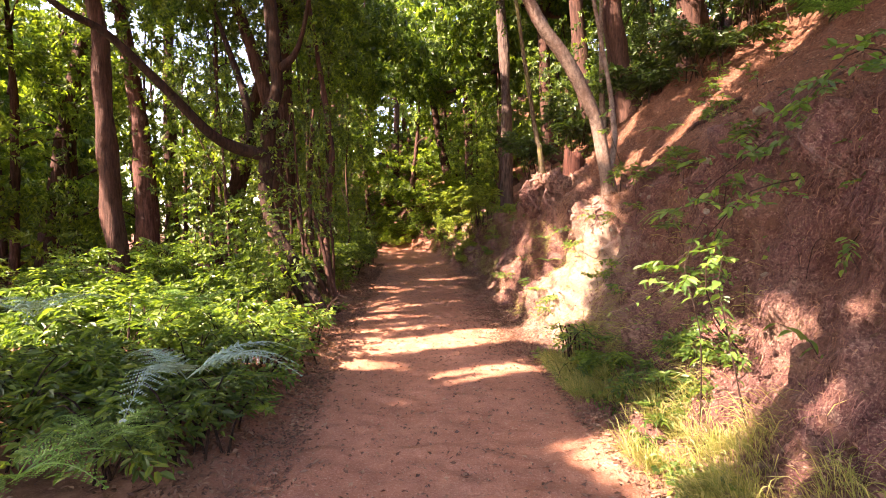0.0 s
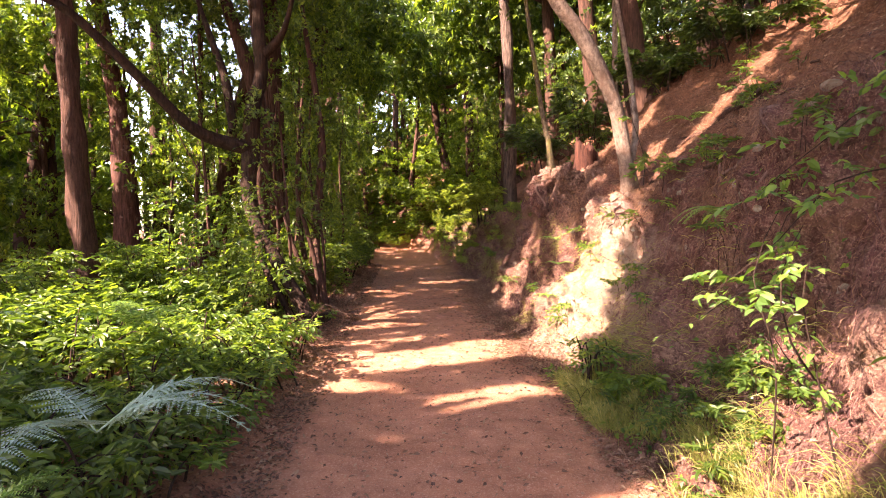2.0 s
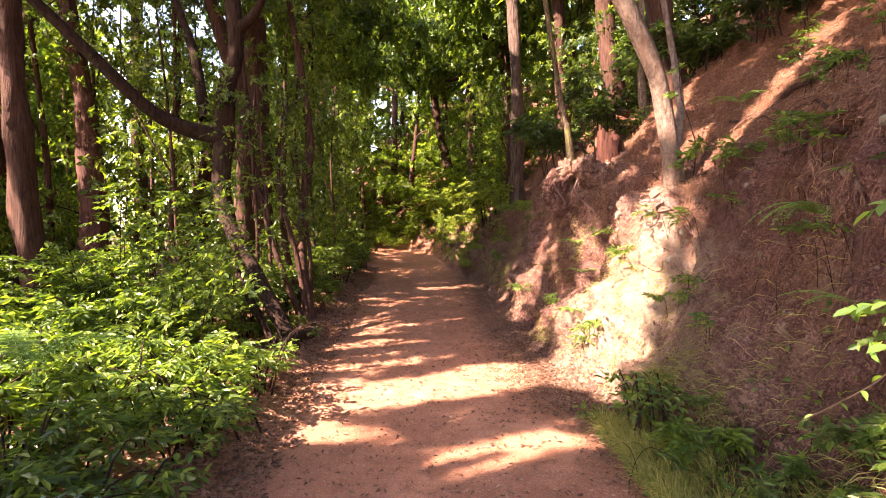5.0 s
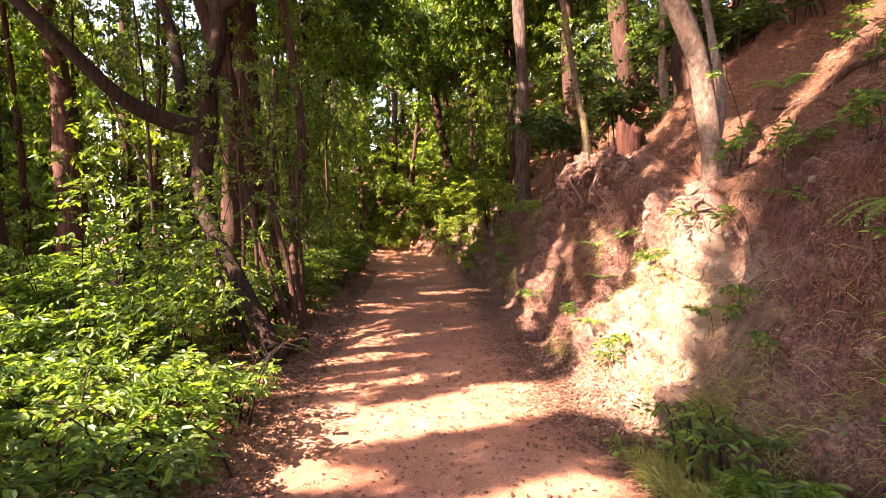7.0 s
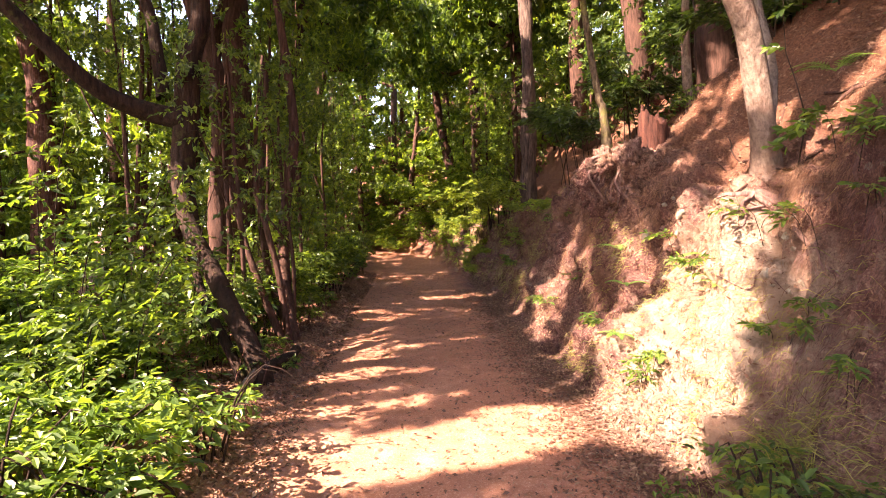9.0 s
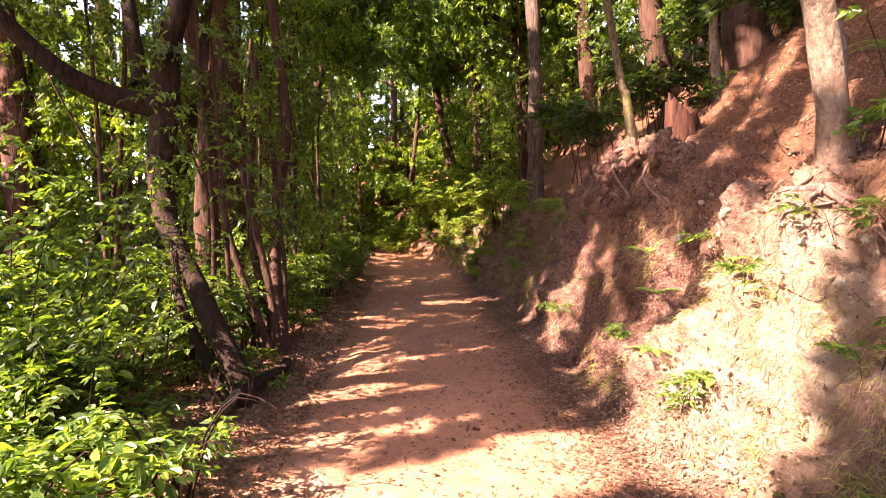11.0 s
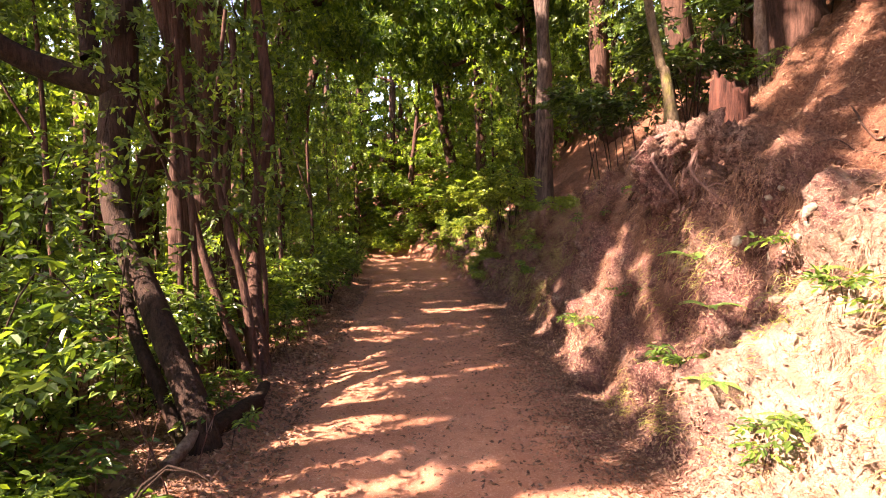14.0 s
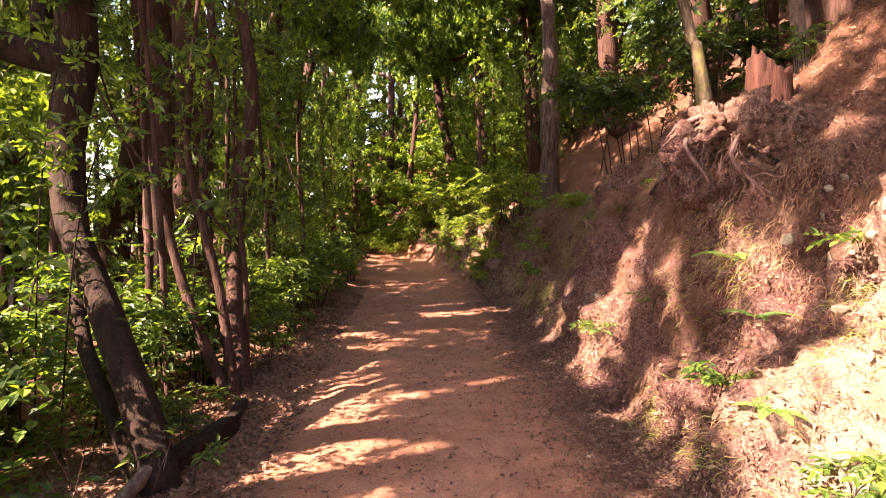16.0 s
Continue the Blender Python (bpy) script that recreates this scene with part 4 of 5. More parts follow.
# ---------------------------------------------------------------- roots, stump and stones of the bank
def root_along(x, y, dx, dy, length, r, rng, proud=0.3):
    """A root that creeps over the ground from (x, y)."""
    pts, a = [], math.atan2(dy, dx)
    for j in range(9):
        p, n = surface(x, y)
        pts.append(tuple(p[0] + n[0] * r * (proud - 0.12 * j)))
        slope = max(0.35, n[0][2])
        x, y = x + math.cos(a) * length / 8 * slope, y + math.sin(a) * length / 8
        a += rng.normal(0, 0.35)
    return tube(pts, list(np.linspace(r, r * 0.3, 9)), 7, 0.25, int(length * 99))


rr = np.random.default_rng(31)
e = thing("exposed_roots", on_ground(2.84, 7.3), "pale roots creeping over the bank from the leaning trunk", "roots")
for dx, dy, ln, r in ((-0.5, -1, 0.8, 0.03), (0.05, -1, 1.2, 0.035), (-0.6, 1, 0.7, 0.025), (-1, 0.1, 0.4, 0.022), (-0.2, -1, 0.9, 0.02)):
    part("root", mesh_of("root", *root_along(2.80, 7.3, dx, dy, ln, r, rr), ROOT), e)

RB = np.array((2.6, 9.42, 2.1))
e = thing("root_plate", (RB[0], RB[1], RB[2] - 0.5), "tangle of bare pale roots and soil under an overhanging lip", "roots")
ACROSS, UP, OUT = np.array((0.82, -0.58, 0)), np.array((0, 0, 1.0)), np.array((-0.58, -0.82, 0))


def clod(c, r, k):
    bm = bmesh.new()
    bmesh.ops.create_icosphere(bm, subdivisions=4, radius=1)
    for vtx in bm.verts:
        d = np.array(vtx.co)
        q = d * r * (1 + 0.55 * float(fbm(d[0] * 2 + k * 3, d[1] * 2, d[2] * 2, 2)) + 0.3 * float(fbm(d[0] * 7, d[1] * 7 + k, d[2] * 7, 2)))
        vtx.co = Vector(c + q * (1, 1, 1.15))
    me = bpy.data.meshes.new("clod")
    bm.to_mesh(me)
    bm.free()
    for fc in me.polygons:
        fc.use_smooth = True
    me.materials.append(EARTH)
    part("clod", me, e)


for k, (a, up, r) in enumerate(((-0.30, 0.22, 0.13), (-0.34, 0.04, 0.12), (-0.26, -0.14, 0.11), (-0.12, 0.36, 0.14), (0.12, 0.38, 0.15), (0.32, 0.28, 0.14), (0.0, -0.06, 0.09), (0.42, 0.06, 0.13), (-0.08, -0.30, 0.10))):
    clod(RB + ACROSS * a + UP * up + OUT * (0.02 if k in (6, 8) else 0.10), r, k)
for k in range(80):
    a, up = rr.uniform(-0.34, 0.4), rr.uniform(-0.1, 0.38)
    p = RB + ACROSS * a + UP * up + OUT * rr.uniform(0.06, 0.22)
    d = np.array([rr.normal(-0.1, 0.4), rr.normal(-0.1, 0.4), -0.9])
    pts, r = [], rr.uniform(0.002, 0.006) if k > 5 else rr.uniform(0.007, 0.013)
    for j in range(7):
        pts.append(tuple(p))
        d = d + rr.normal(0, 0.6, 3) + np.array([0.05, 0.05, -0.12])
        p = p + d / np.linalg.norm(d) * rr.uniform(0.035, 0.07)
    part("root", mesh_of("root", *tube(pts, list(np.linspace(r, r * 0.35, 7)), 6, 0.25, k), ROOT), e)
for pts, r in (((( -0.28, 0.36, 0.10), (-0.3, 0.18, 0.24), (-0.2, 0.02, 0.26), (-0.12, -0.12, 0.2)), 0.018), (((0.1, 0.3, 0.2), (0.0, 0.1, 0.26), (0.12, -0.08, 0.24), (0.3, -0.22, 0.2), (0.42, -0.33, 0.08)), 0.015),
               (((-0.1, 0.42, 0.16), (-0.36, 0.34, 0.2), (-0.46, 0.2, 0.12)), 0.03)):
    part("root", mesh_of("root", *tube([tuple(RB + ACROSS * a + UP * u + OUT * o) for a, u, o in pts], list(np.linspace(r, r * 0.5, len(pts))), 9, 0.3, 5), ROOT), e)


def broken_stump(at, r, tall, seed):
    rng = np.random.default_rng(seed)
    e = thing("tree_stump", at, "broken reddish tree stump with a splintered top", "stump")
    n, v, f = 40, [], []
    tops = tall * np.interp(np.arange(n), np.linspace(0, n, 9), [0.5, 0.95, 0.7, 0.55, 1.0, 0.8, 0.5, 0.62, 0.5]) * rng.uniform(0.88, 1.1, n)
    for i in range(n):
        a = 6.283 * i / n
        w = 1 + rng.uniform(-0.12, 0.12)
        for rr, z in ((r * 1.3, -0.2), (r * 1.05 * w, tall * 0.25), (r * w, tops[i]), (r * 0.72 * w, tops[i] * 0.95), (r * 0.6, tall * 0.2)):
            v.append((at[0] + math.cos(a) * rr, at[1] + math.sin(a) * rr, at[2] + z))
    for i in range(n):
        for j in range(4):
            a, b = i * 5 + j, ((i + 1) % n) * 5 + j
            f.append((a, b, b + 1, a + 1))
    part("wood", mesh_of("wood", v, f, BARK_STUMP), e)


BARK_STUMP = bark_material("rotten_wood", (0.022, 0.009, 0.007), (0.085, 0.03, 0.02), (0.05, 0.03, 0.02), 0.05)
broken_stump((3.2, 9.85, 2.72), 0.17, 0.46, 3)


def stone(x, y, size, seed, mat=STONE, label="pale lichen-covered stone set in the earth bank", dz=0.0):
    rng = np.random.default_rng(seed)
    bm = bmesh.new()
    bmesh.ops.create_icosphere(bm, subdivisions=2, radius=size)
    sq = rng.uniform(0.6, 1.2, 3)
    for vtx in bm.verts:
        d = np.array(vtx.co) / size
        k = 1 + 0.35 * float(fbm(d[0] * 1.4 + seed, d[1] * 1.4, d[2] * 1.4, 3))
        vtx.co = Vector(np.round(d * 1.5) / 1.5 * 0.25 + d * 0.75).lerp(Vector(d), 0.4) * size * k
        vtx.co = Vector((vtx.co[0] * sq[0], vtx.co[1] * sq[1], vtx.co[2] * sq[2]))
    for fc in bm.faces:
        fc.smooth = False
    me = bpy.data.meshes.new("stone")
    bm.to_mesh(me)
    bm.free()
    me.materials.append(mat)
    ob = new("stone", me)
    p, n = surface(x, y)
    p = p[0] - n[0] * size * 0.6 + np.array([0, 0, dz])
    ob.matrix_world = pose(*p, *rng.uniform(-40, 40, 3))
    return tagged(ob, label, "stone", "stones in the bank")


for k, (x, y, sz) in enumerate(((2.5, 7.75, 0.13), (2.55, 7.5, 0.10), (2.6, 8.0, 0.09), (2.62, 8.6, 0.10), (2.7, 8.75, 0.07), (2.6, 8.9, 0.08), (2.45, 8.45, 0.06), (2.5, 7.2, 0.09), (2.42, 8.2, 0.07), (2.6, 7.05, 0.08), (2.3, 11.2, 0.1), (2.35, 11.5, 0.08))):
    stone(x, y, sz * 0.6, k)
rs = np.random.default_rng(8)
for k in range(85):
    y = rs.uniform(6.3, 8.75)
    band = rs.choice((0.93, 0.80, 0.70, 0.86))
    x = float(toe(y) + (lip(y) - toe(y)) * (band + rs.normal(0, 0.025)))
    stone(x, y, rs.uniform(0.015, 0.05) * (0.7 + 0.5 * rs.random()), 100 + k)
for k in range(40):
    y = rs.uniform(3.8, 6.3)
    x = float(toe(y) + (lip(y) - toe(y)) * rs.uniform(0.6, 0.98))
    stone(x, y, rs.uniform(0.02, 0.06), 200 + k, STONE, "small grey stone held in the shaded earth bank")
stone(-0.1, 7.28, 0.045, 60, DEAD, "small dark clod lying on the sunlit path", 0.02)


# ---------------------------------------------------------------- litter, needles and grass
def strands(name, x, y, length, wide, mat, rng, lift, label, down=1.0, kind_cat="litter", spread=0.6):
    """Thin two-step blades that follow the ground downhill."""
    p, n = surface(x, y)
    g = np.array([0, 0, -1.0]) + n * n[:, 2:3]
    d = unit(g * down + rng.normal(0, spread, p.shape))
    d = unit(d - n * np.sum(d * n, 1)[:, None] + n * lift[:, None])
    s = unit(np.cross(d, n + rng.normal(0, 0.3, n.shape))) * wide[:, None]
    mid = p + d * length[:, None] * 0.55 + n * 0.01
    tip = p + d * length[:, None] * 0.95 - np.array([0, 0, 1.0]) * (length * 0.25)[:, None]
    v = np.stack([p, mid + s, tip, mid - s], 1).reshape(-1, 3)
    i = np.arange(len(p))[:, None] * 4
    f = np.concatenate([i, i + 1, i + 2, i + 3], 1)
    return tagged(new(name, mesh_of(name, v, f, mat, True)), label, kind_cat, kind="stuff")


r2 = np.random.default_rng(77)
k = 48000
y = r2.uniform(2.0, 15, k)
x = lip(y) + r2.uniform(-0.85, 1.9, k)
patchy = fbm(x * 1.3, y * 1.3, 5.0, 3) + r2.normal(0, 0.25, k) > -0.1
x, y = x[patchy], y[patchy]
strands("dry_needles", x, y, r2.uniform(0.05, 0.16, len(x)), r2.uniform(0.0012, 0.0024, len(x)), STRAW, r2, r2.uniform(0.02, 0.3, len(x)), "dry reddish pine needles matted over the bank", 0.3, "litter", 1.0)
k = 36000
y = r2.uniform(2.2, 6.6, k)
x = 1.45 + 0.06 * (y - 2) + np.abs(r2.normal(0, 0.38, k))
tuft = fbm(x * 2.2, y * 2.2, 1.0, 3) + r2.normal(0, 0.2, k) > -0.05
x, y = x[tuft], y[tuft]
strands("grass", x, y, r2.uniform(0.10, 0.36, len(x)), r2.uniform(0.0012, 0.003, len(x)), GRASS, r2, r2.uniform(0.9, 2.5, len(x)), "tufts of green and straw-coloured grass at the bank foot", 0.2, "grass", 0.8)
k = 5500
y = r2.uniform(6.4, 10.0, k)
x = toe(y) + r2.uniform(0.15, 0.8, k)
tuft = fbm(x * 2.2, y * 2.2, 1.0, 3) + r2.normal(0, 0.15, k) > 0.12
x, y = x[tuft], y[tuft]
strands("dry_grass", x, y, r2.uniform(0.06, 0.18, len(x)), r2.uniform(0.0015, 0.003, len(x)), GRASS, r2, r2.uniform(0.4, 1.5, len(x)), "thin dry grass on the sunlit bank", 0.6, "grass", 0.6)


def litter(name, x, y, size, mat, rng, label):
    p, n = surface(x, y)
    a = rng.uniform(0, 6.28, len(x))
    d = np.stack([np.cos(a), np.sin(a), rng.normal(0, 0.25, len(x))], 1)
    nn = unit(n + rng.normal(0, 0.35, n.shape))
    d = unit(d - nn * np.sum(d * nn, 1)[:, None])
    L = size * rng.uniform(0.4, 1.3, len(x))
    v, f = leaf_arrays(p + n * 0.008, d, nn, L, L * rng.uniform(0.25, 0.6, len(x)))
    return tagged(new(name, mesh_of(name, v, f, mat, True)), label, "leaf litter", kind="stuff")


k = 60000
y = r2.uniform(1.5, 20, k)
side = r2.random(k)
x = np.where(side < 0.45, -0.75 - np.abs(r2.normal(0, 0.7, k)), np.where(side < 0.85, 1.35 + np.abs(r2.normal(0, 0.55, k)) + 0.03 * y, r2.uniform(-0.9, 1.6, k)))
litter("dead_leaves", x, y, 0.045, DEAD, r2, "small brown dead leaves strewn along the path edges")

k = 6000
x, y = r2.uniform(-0.9, 1.6, k), r2.uniform(1.8, 14, k)
litter("path_specks", x, y, 0.012, DEAD, r2, "tiny bits of leaf and grit on the trodden path")

# taller leafy growth between the shrubs and the trees
for x, y, t in ((-3.5, 8.3, 2.0), (-4.6, 7.6, 2.0), (-5.5, 9.0, 2.4), (-3.0, 9.6, 2.2), (-6.5, 8.0, 2.2), (-7.2, 9.6, 2.6), (-4.2, 9.4, 2.4)):
    seed += 1
    shrub(x, y, 0.65, t * 0.55, LEAF_SHRUB, seed, 170, 0.09, "tall leafy undergrowth below the trees", 11)
# brush on the slope above the bank, with its shade in the leaf colour
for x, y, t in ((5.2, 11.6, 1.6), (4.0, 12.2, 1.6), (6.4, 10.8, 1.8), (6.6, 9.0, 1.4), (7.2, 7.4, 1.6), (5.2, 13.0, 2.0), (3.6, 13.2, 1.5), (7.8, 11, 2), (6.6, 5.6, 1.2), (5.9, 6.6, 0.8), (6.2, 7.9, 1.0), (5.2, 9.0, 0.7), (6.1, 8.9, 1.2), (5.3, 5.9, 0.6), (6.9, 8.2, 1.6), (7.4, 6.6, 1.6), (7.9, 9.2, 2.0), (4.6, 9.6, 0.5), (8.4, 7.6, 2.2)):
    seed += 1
    shrub(x, y, 0.7, t, LEAF_SHADED, seed, 200, 0.11, "green brush with shade-darkened leaves on the slope above the bank", 11)

# ivy and small herbs over the foot of the bank
k = 4200
y = r2.uniform(2.8, 6.6, k)
x = 1.62 + np.abs(r2.normal(0, 0.42, k))
keep = fbm(x * 1.7, y * 1.7, 21.0, 3) + r2.normal(0, 0.15, k) > -0.02
x, y = x[keep], y[keep]
p, n = surface(x, y)
p = p + n * np.abs(r2.normal(0, 0.05, len(x)))[:, None] + np.array([0, 0, 0.02])
d = unit(r2.normal(0, 1, p.shape) + np.array([-0.5, -0.3, 0.0]))
L = r2.uniform(0.025, 0.065, len(x))
tagged(new("ivy", mesh_of("ivy", *leaf_arrays(p, d, unit(n + r2.normal(0, 0.5, n.shape)), L, L * 0.65), LEAF_SHRUB, True)), "small dark green creeping leaves over the bank foot", "ivy", kind="stuff")

# bright brush that closes the view at the bend
for yy in np.arange(24.0, 37, 1.2):
    for off in (2.0, 3.2, 4.6, 6.2):
        seed += 1
        shrub(off + float(bend(yy)) + rng.normal(0, 0.3), yy + rng.normal(0, 0.3), 0.95, 1.3 + rng.uniform(0, 1.0), LEAF_YELLOW if rng.random() < 0.4 else LEAF_LIGHT, seed, 85, 0.18, "bright yellow-green brush at the bend of the path", 10, True)

# thin dark stems between the larger trunks
for k, (px, py, pz, tx) in enumerate(((-1.9, 10.2, 4.0, -0.2), (-2.3, 10.6, 4.0, 0.1), (-1.45, 10.9, 2.6, -0.1), (-2.0, 12.2, 5.0, 0.2), (-1.7, 12.9, 4.5, -0.2), (-3.3, 10.4, 5.0, -0.3), (-1.5, 13.8, 4.0, 0.1), (-2.1, 14.6, 5.0, 0.0))):
    x0, y0, z0 = on_ground(px, py)
    tree("young_tree", "thin bare dark stem in the shade", BARK_DARK, [(x0, y0, z0), (x0 + tx * 0.4 + 0.05, y0, z0 + pz * 0.35), (x0 + tx * 0.5 - 0.05, y0 + 0.1, z0 + pz * 0.7), (x0 + tx, y0, z0 + pz)], [0.035, 0.028, 0.022, 0.01],
         [([(x0 + tx * 0.45, y0, z0 + pz * 0.5), (x0 + tx - 0.3, y0 - 0.1, z0 + pz * 0.7), (x0 + tx - 0.5, y0 - 0.2, z0 + pz * 0.95)], [0.014, 0.01, 0.005])], [(x0 + tx, y0, z0 + pz * 0.85, 0.6, 0.6, 0.7, 70)], LEAF_TREE, 900 + k, 12, 0.3, 0.09, sides=7)

# leaf litter and clumps of hanging needles over the slope and the bank
k = 30000
y = r2.uniform(2.0, 16, k)
x = lip(y) + r2.uniform(-0.7, 4.5, k)
litter("slope_litter", x, y, 0.045, DEAD, r2, "brown leaves and bark scraps strewn over the slope")
k = 30000
y = r2.uniform(3.0, 14, k)
x = lip(y) + r2.uniform(-0.55, 0.35, k)
keep = fbm(x * 0.8, y * 2.6, 14.0, 3) + r2.normal(0, 0.12, k) > 0.12
x, y = x[keep], y[keep]
strands("hanging_needles", x, y, r2.uniform(0.06, 0.17, len(x)), r2.uniform(0.0015, 0.003, len(x)), STRAW, r2, r2.uniform(0.1, 0.5, len(x)), "matted dry needles hanging over the edge of the bank", 1.0, "litter", 0.6)


# sticks lying on the slope and the bank
def stick(x, y, a, length, r, k):
    ob = new("stick", mesh_of("stick", *root_along(x, y, math.cos(a), math.sin(a), length, r, np.random.default_rng(k), 1.2), BARK_DARK))
    tagged(ob, "dry broken stick lying on the slope", "stick", "fallen sticks")


for k in range(40):
    y = r2.uniform(3.5, 13)
    stick(float(lip(y)) + r2.uniform(-0.2, 2.8), y, r2.uniform(0, 6.28), r2.uniform(0.3, 1.1), r2.uniform(0.006, 0.02), k)
stick(4.6, 7.0, 2.4, 1.3, 0.05, 71)
stick(3.1, 5.6, 2.2, 0.8, 0.035, 72)

for k in range(36):
    x, y = r2.uniform(-3.2, -1.15), r2.uniform(7.6, 12.5)
    x0, y0, z0 = on_ground(x, y, -0.03)
    a, ln = r2.uniform(0, 6.28), r2.uniform(0.25, 0.7)
    dx, dy = math.cos(a) * ln * 0.35, math.sin(a) * ln * 0.35
    e = thing("dry_twig", (x0, y0, z0), "dry reddish twig standing in leaf litter", "twig", "dry twigs")
    part("stem", mesh_of("stem", *tube([(x0, y0, z0), (x0 + dx * 0.4, y0 + dy * 0.4, z0 + ln * 0.5), (x0 + dx, y0 + dy, z0 + ln)], [0.006, 0.004, 0.002], 5), BARK_RED), e)
    for j in range(2):
        t = r2.uniform(0.3, 0.7)
        b = a + r2.uniform(-1.5, 1.5)
        q = (x0 + dx * t, y0 + dy * t, z0 + ln * t)
        part("twig", mesh_of("twig", *tube([q, (q[0] + math.cos(b) * 0.08, q[1] + math.sin(b) * 0.08, q[2] + 0.1), (q[0] + math.cos(b) * 0.13, q[1] + math.sin(b) * 0.13, q[2] + 0.22)], [0.003, 0.002, 0.001], 4), BARK_RED), e)

k = 2600
x, y = r2.uniform(1.6, 2.75, k), r2.uniform(5.4, 9.8, k)
litter("bank_litter", x, y, 0.02, DEAD, r2, "dark dead leaves caught on the sunlit earth of the bank")
# low plants on the face of the bank
for k in range(26):
    y = r2.uniform(3.2, 12.5)
    x = float(toe(y)) + r2.uniform(0.25, 1.0)
    seed += 1
    shrub(x, y, r2.uniform(0.08, 0.2), r2.uniform(0.1, 0.25), LEAF_SHRUB if k % 3 else LEAF_TREE, seed, 16, 0.05, "small leafy plant rooted in the earth bank", 9)

for yy in np.arange(22.5, 30, 0.9):                     # low brush along the foot of the far bank
    seed += 1
    shrub(2.05 + float(bend(yy)) + rng.normal(0, 0.1), yy, 0.55, 0.6 + rng.uniform(0, 0.4), LEAF_YELLOW if rng.random() < 0.5 else LEAF_LIGHT, seed, 60, 0.11, "low sunlit brush at the foot of the bank", 9, True)

for k in range(18):
    y = r2.uniform(5.5, 12)
    x = float(lip(y)) + r2.uniform(0.2, 2.6)
    seed += 1
    shrub(x, y, r2.uniform(0.08, 0.16), r2.uniform(0.15, 0.4), LEAF_SHRUB, seed, 9, 0.06, "small green seedling on the needle-covered slope", 8)

leafy_shoot([on_ground(-2.9, 9.1, -0.05), (-2.75, 8.9, 1.1), (-2.45, 8.7, 1.35), (-2.1, 8.6, 1.1)], 46, 40, 0.085, 0.22, 0.14, LEAF_LIGHT, "leafy branch reaching in front of the forked trunk")
leafy_shoot([on_ground(-3.3, 9.3, -0.05), (-3.1, 9.0, 1.5), (-2.8, 8.8, 1.9), (-2.4, 8.7, 1.8)], 46, 41, 0.085, 0.22, 0.16, LEAF_TREE, "leafy branch reaching in front of the forked trunk")
leafy_shoot([on_ground(-2.7, 8.4, -0.05), (-2.6, 8.3, 0.5), (-2.4, 8.2, 0.75), (-2.1, 8.1, 0.7)], 34, 42, 0.08, 0.2, 0.12, LEAF_SHRUB, "low leafy branch beside the forked trunk")
for x, y, w, t in ((-2.9, 8.0, 0.5, 0.7), (-3.4, 8.7, 0.5, 0.9), (-2.2, 9.9, 0.4, 0.8), (-1.9, 7.9, 0.35, 0.35), (-2.6, 10.6, 0.5, 1.2), (-1.8, 11.0, 0.4, 0.9)):
    seed += 1
    shrub(x, y, w, t, LEAF_SHRUB, seed, 90, 0.075, "leafy undergrowth at the foot of the trees", 11)

# green growth and bare roots on the shaded face of the near bank
for k in range(40):
    y = r2.uniform(3.4, 7.0)
    x = float(toe(y)) + r2.uniform(0.3, 1.5)
    seed += 1
    shrub(x, y, r2.uniform(0.10, 0.22), r2.uniform(0.12, 0.3), LEAF_SHRUB if k % 2 else LEAF_TREE, seed, 18, 0.055, "small leafy plant rooted in the earth bank", 9)
for k in range(26):
    y = r2.uniform(3.6, 7.2)
    x = float(lip(y)) - r2.uniform(0.0, 0.3)
    x0, y0, z0 = on_ground(x, y)
    ob = new("hanging_root", mesh_of("hanging_root", *root_along(x, y, -1.0, r2.uniform(-0.6, 0.6), r2.uniform(0.5, 1.1), r2.uniform(0.005, 0.016), np.random.default_rng(300 + k), 1.0), ROOT))
    tagged(ob, "thin bare root hanging down the earth bank", "root", "hanging roots")


# ---------------------------------------------------------------- dry fibres that hang from the turf and the ledges of the bank
def fibre_tufts(name, x, y, per, length, mat, rng, label):
    """Tufts of thin blades that start outward and bend down, three steps each."""
    p, n = surface(x, y)
    p, n = np.repeat(p, per, 0) + rng.normal(0, 0.035, (len(p) * per, 3)), np.repeat(n, per, 0)
    L = np.repeat(length * rng.uniform(0.5, 1.3, len(x)), per) * rng.uniform(0.6, 1.2, len(p))
    d = unit(n * 0.55 + rng.normal(0, 0.38, p.shape) + np.array([-0.25, -0.1, -0.1]))
    s, rows, w = unit(np.cross(d, np.array([0, 0, 1.0]) + rng.normal(0, 0.3, p.shape))), [], rng.uniform(0.0011, 0.0024, len(p))[:, None]
    at = p - n * 0.02
    for j in range(4):
        rows += [at + s * w * (1 - 0.28 * j), at - s * w * (1 - 0.28 * j)]
        d = unit(d + np.array([0, 0, -0.55]))
        at = at + d * (L / 3)[:, None]
    v = np.stack(rows, 1).reshape(-1, 3)
    i = np.arange(len(p))[:, None] * 8
    f = np.concatenate([np.concatenate([i + 2 * j, i + 2 * j + 1, i + 2 * j + 3, i + 2 * j + 2], 1) for j in range(3)])
    return tagged(new(name, mesh_of(name, v, f, mat, True)), label, "litter", kind="stuff")


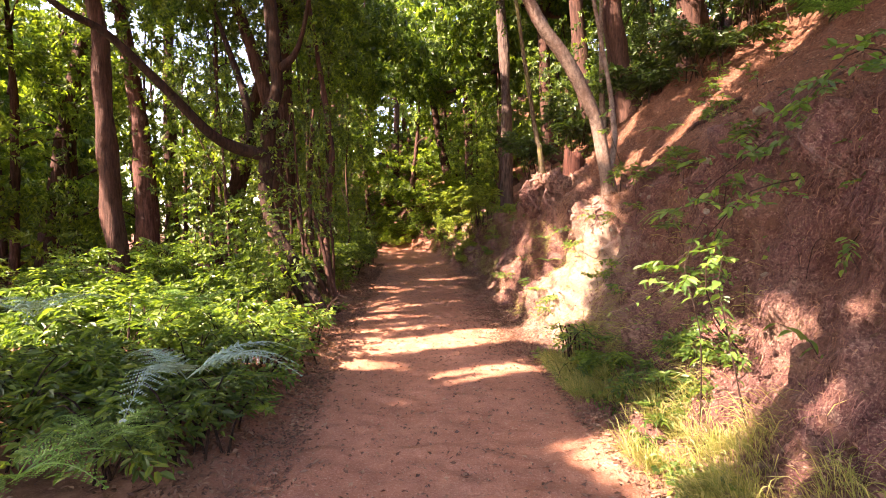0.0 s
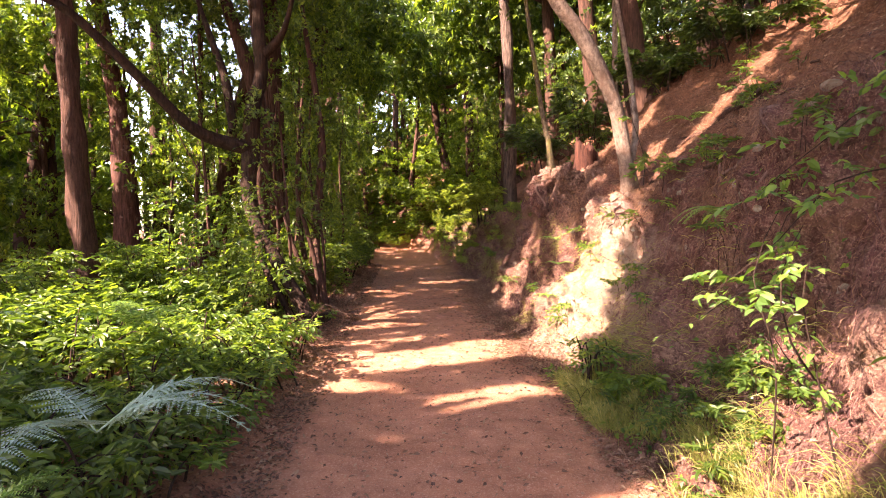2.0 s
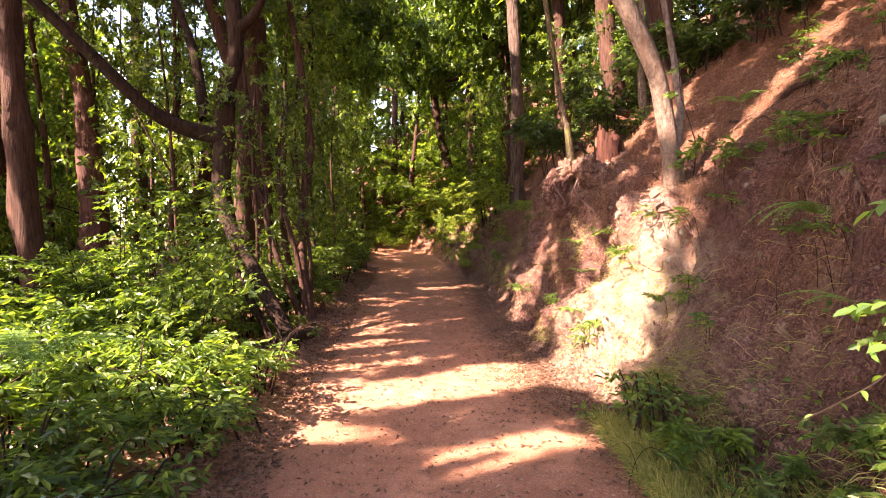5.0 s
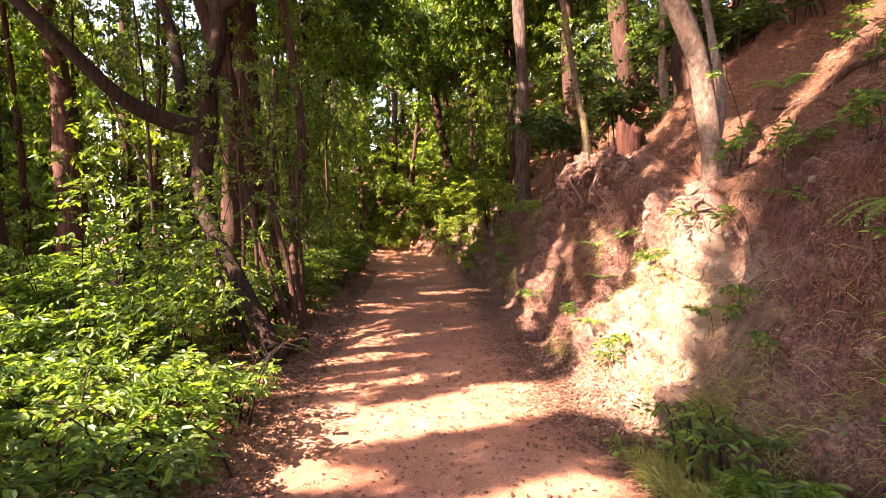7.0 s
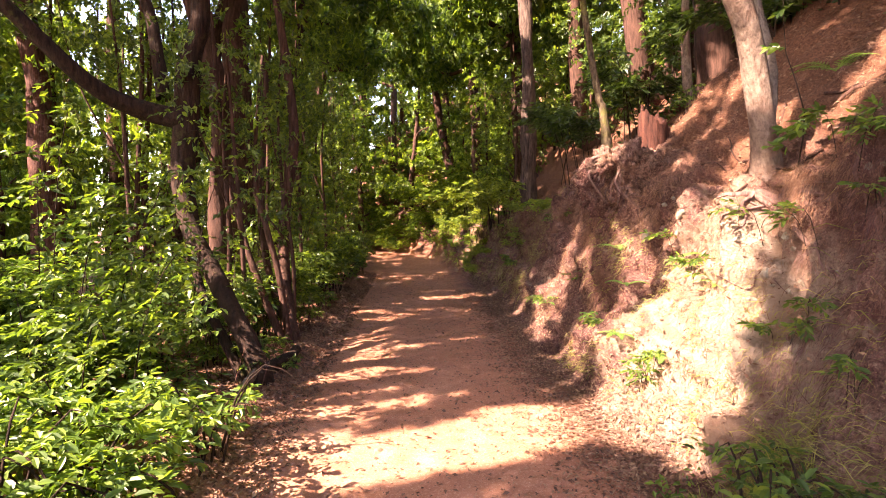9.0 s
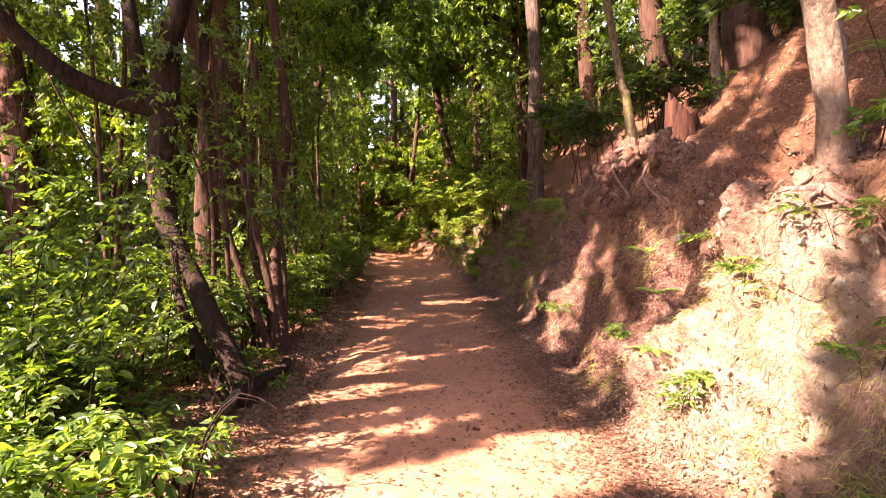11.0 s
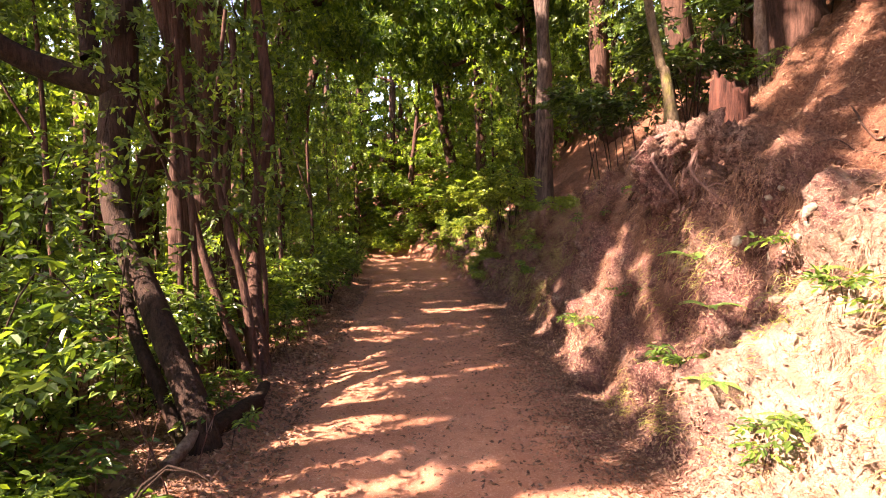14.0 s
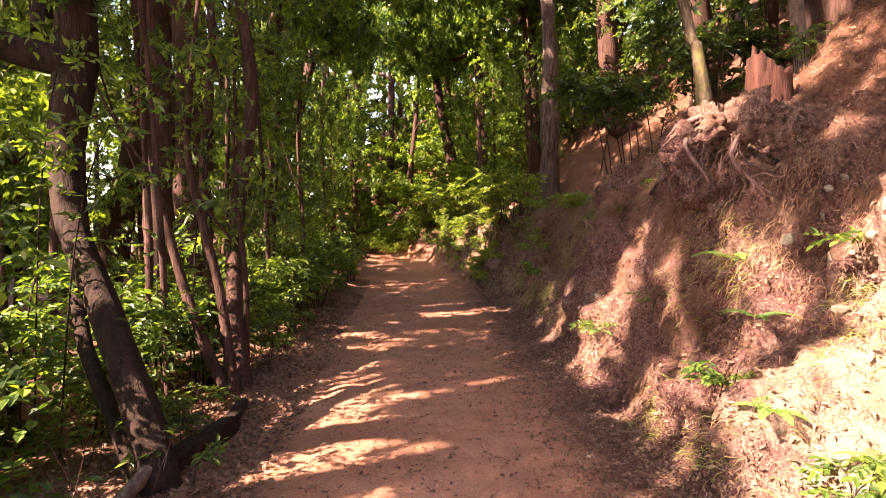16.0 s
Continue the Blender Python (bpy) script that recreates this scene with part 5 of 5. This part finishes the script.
# darker straw copy, with the near bank's shade put into its colour
STRAW_SHADED = leaf_material("shaded_straw", (0.05, 0.02, 0.02), (0.13, 0.054, 0.047), (0.25, 0.125, 0.10), 0.8, 0.1)
r3 = np.random.default_rng(12)
y = r3.uniform(6.6, 15, 5200)
part_way = np.where(r3.random(len(y)) < 0.5, r3.normal(0.98, 0.08, len(y)), r3.uniform(0.3, 1.0, len(y)))
x = toe(y) + (lip(y) - toe(y)) * part_way
keep = (fbm(x * 1.6, y * 1.9, 23.0, 3) + r3.normal(0, 0.12, len(y)) > np.where(part_way > 0.85, -0.25, 0.05)) & ((part_way > 0.7) | (y > 8.6) | (r3.random(len(y)) < 0.35))
fibre_tufts("bank_fibres", x[keep], y[keep], 20, 0.17, STRAW, r3, "dry red-brown needles and fibres hanging in tufts from the bank")
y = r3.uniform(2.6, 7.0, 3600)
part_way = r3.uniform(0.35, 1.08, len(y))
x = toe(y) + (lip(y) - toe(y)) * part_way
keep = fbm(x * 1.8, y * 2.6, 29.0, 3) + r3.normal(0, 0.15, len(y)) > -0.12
fibre_tufts("shaded_fibres", x[keep], y[keep], 16, 0.16, STRAW_SHADED, r3, "matted rootlets with painted shade hanging over the shaded bank")

# ---------------------------------------------------------------- leafy suckers and roots round the forked trunk
for k, (x, y, tx, ty, tz, twigs) in enumerate(((-2.1, 7.7, -1.35, 7.4, 1.35, 40), (-2.2, 8.1, -1.45, 7.8, 1.1, 40), (-2.5, 8.2, -1.75, 8.0, 1.75, 46), (-2.6, 8.8, -1.85, 8.5, 2.1, 46), (-2.9, 8.4, -2.3, 7.9, 1.5, 46),
                                              (-2.3, 9.4, -1.5, 9.0, 2.2, 40), (-2.6, 9.6, -2.0, 9.2, 2.6, 46), (-3.3, 8.6, -2.9, 8.0, 2.0, 50), (-3.6, 9.2, -3.0, 8.8, 2.7, 50), (-2.4, 7.6, -1.9, 7.1, 0.9, 40),
                                              (-2.0, 10.9, -1.4, 10.5, 2.6, 36), (-2.3, 11.4, -1.6, 11.0, 1.8, 36), (-1.9, 12.2, -1.3, 11.9, 2.4, 36), (-1.9, 13.2, -1.2, 12.9, 2.0, 36), (-2.0, 14.4, -1.2, 14.0, 2.6, 36),
                                              (-1.8, 11.8, -1.35, 11.5, 1.0, 30), (-1.8, 13.6, -1.3, 13.3, 1.1, 30), (-1.8, 15.4, -1.2, 15.0, 1.6, 36), (-1.9, 16.8, -1.2, 16.4, 2.2, 36))):
    x0, y0, z0 = on_ground(x, y, -0.05)
    leafy_shoot([(x0, y0, z0), (x0 + (tx - x0) * 0.25, y0 + (ty - y0) * 0.25, z0 + (tz - z0) * 0.7), (x0 + (tx - x0) * 0.65, y0 + (ty - y0) * 0.65, tz + 0.12), (tx, ty, tz)], twigs, 60 + k, 0.075, 0.22, 0.17,
                (LEAF_TREE, LEAF_SHRUB, LEAF_TREE)[k % 3], "leafy laurel sucker arching towards the path")
e = thing("exposed_roots", on_ground(-1.3, 9.3), "dark mossy roots running between the trunks at the path edge", "roots")
for pts, r in (([(-1.36, 8.75), (-1.27, 9.2), (-1.2, 9.7), (-1.3, 10.3)], 0.085),):
    part("root", mesh_of("root", *tube([on_ground(px, py, 0.02 - 0.07 * (j == len(pts) - 1)) for j, (px, py) in enumerate(pts)], list(np.linspace(r, r * 0.6, len(pts))), 9, 0.3, 3), BARK_MOSS), e)
tagged(new("broken_branch", mesh_of("broken_branch", *tube([on_ground(-1.42, 8.35, 0.05), on_ground(-1.38, 8.6, 0.10), on_ground(-1.34, 8.9, 0.16)], [0.045, 0.042, 0.036], 10, 0.15, 4), BARK_PALE)),
       "short pale broken branch lying against the trunk base", "branch")

# scrub that hides the earth of the far bank
for k in range(60):
    y = r3.uniform(14, 25)
    part_way = r3.uniform(0.1, 1.15)
    x = float(toe(y) + (lip(y) - toe(y)) * part_way + bend(y))
    seed += 1
    shrub(x, y, r3.uniform(0.14, 0.3), r3.uniform(0.2, 0.4), (LEAF_YELLOW, LEAF_YELLOW, LEAF_SHRUB)[k % 3], seed, 36, 0.06, "straggling green scrub on the face of the bank", 9, True)
y = r3.uniform(12.5, 27, 2200)
x = toe(y) + (lip(y) - toe(y)) * r3.uniform(0.25, 1.15, len(y)) + bend(y)
fibre_tufts("far_bank_grass", x, y, 9, 0.3, GRASS, r3, "long dry grass hanging over the farther bank")
for k in range(64):                                    # brush that closes over the far end of the bank
    y = r3.uniform(25, 34)
    x = float(toe(y) + (lip(y) - toe(y)) * r3.uniform(-0.7, 1.1) + bend(y))
    seed += 1
    shrub(x, y, r3.uniform(0.4, 0.7), r3.uniform(0.5, 1.0), (LEAF_YELLOW, LEAF_LIGHT, LEAF_TREE)[k % 3], seed, 70, 0.12, "leafy brush over the far end of the bank", 9, True)
# low herbs and litter on the ground at the foot of the left-hand trees
for k in range(46):
    y = r3.uniform(6.8, 15)
    x = r3.uniform(-3.2, -1.15)
    seed += 1
    shrub(x, y, r3.uniform(0.12, 0.25), r3.uniform(0.12, 0.35), LEAF_SHRUB if k % 2 else LEAF_TREE, seed, 26, 0.055, "low green herb in the leaf litter under the trees", 9)
k = 24000
x, y = -1.0 - np.abs(r3.normal(0, 1.3, k)), r3.uniform(5, 16, k)
litter("wood_litter", x, y, 0.045, DEAD, r3, "brown dead leaves covering the ground under the trees")

for name, pieces in FAR.items():
    tagged(new("far_brush", mesh_of("far_brush", *join(pieces), bpy.data.materials[name], True)), "mass of leafy green brush round the bend of the path", "brush", kind="stuff")

# the apron of leaf litter and crumbs where the bank runs out onto the path
k = 20000
y = r3.uniform(6.5, 16, k)
x = toe(y) - 0.15 + r3.normal(0, 0.28, k)
litter("apron_litter", x, y, 0.038, DEAD, r3, "reddish brown dead leaves heaped along the foot of the bank")
for k in range(90):
    y = r3.uniform(6.8, 13)
    x = float(toe(y)) + r3.normal(-0.05, 0.22)
    stone(x, y, r3.uniform(0.012, 0.035), 400 + k, EARTH, "crumb of red earth fallen from the bank", 0.01)
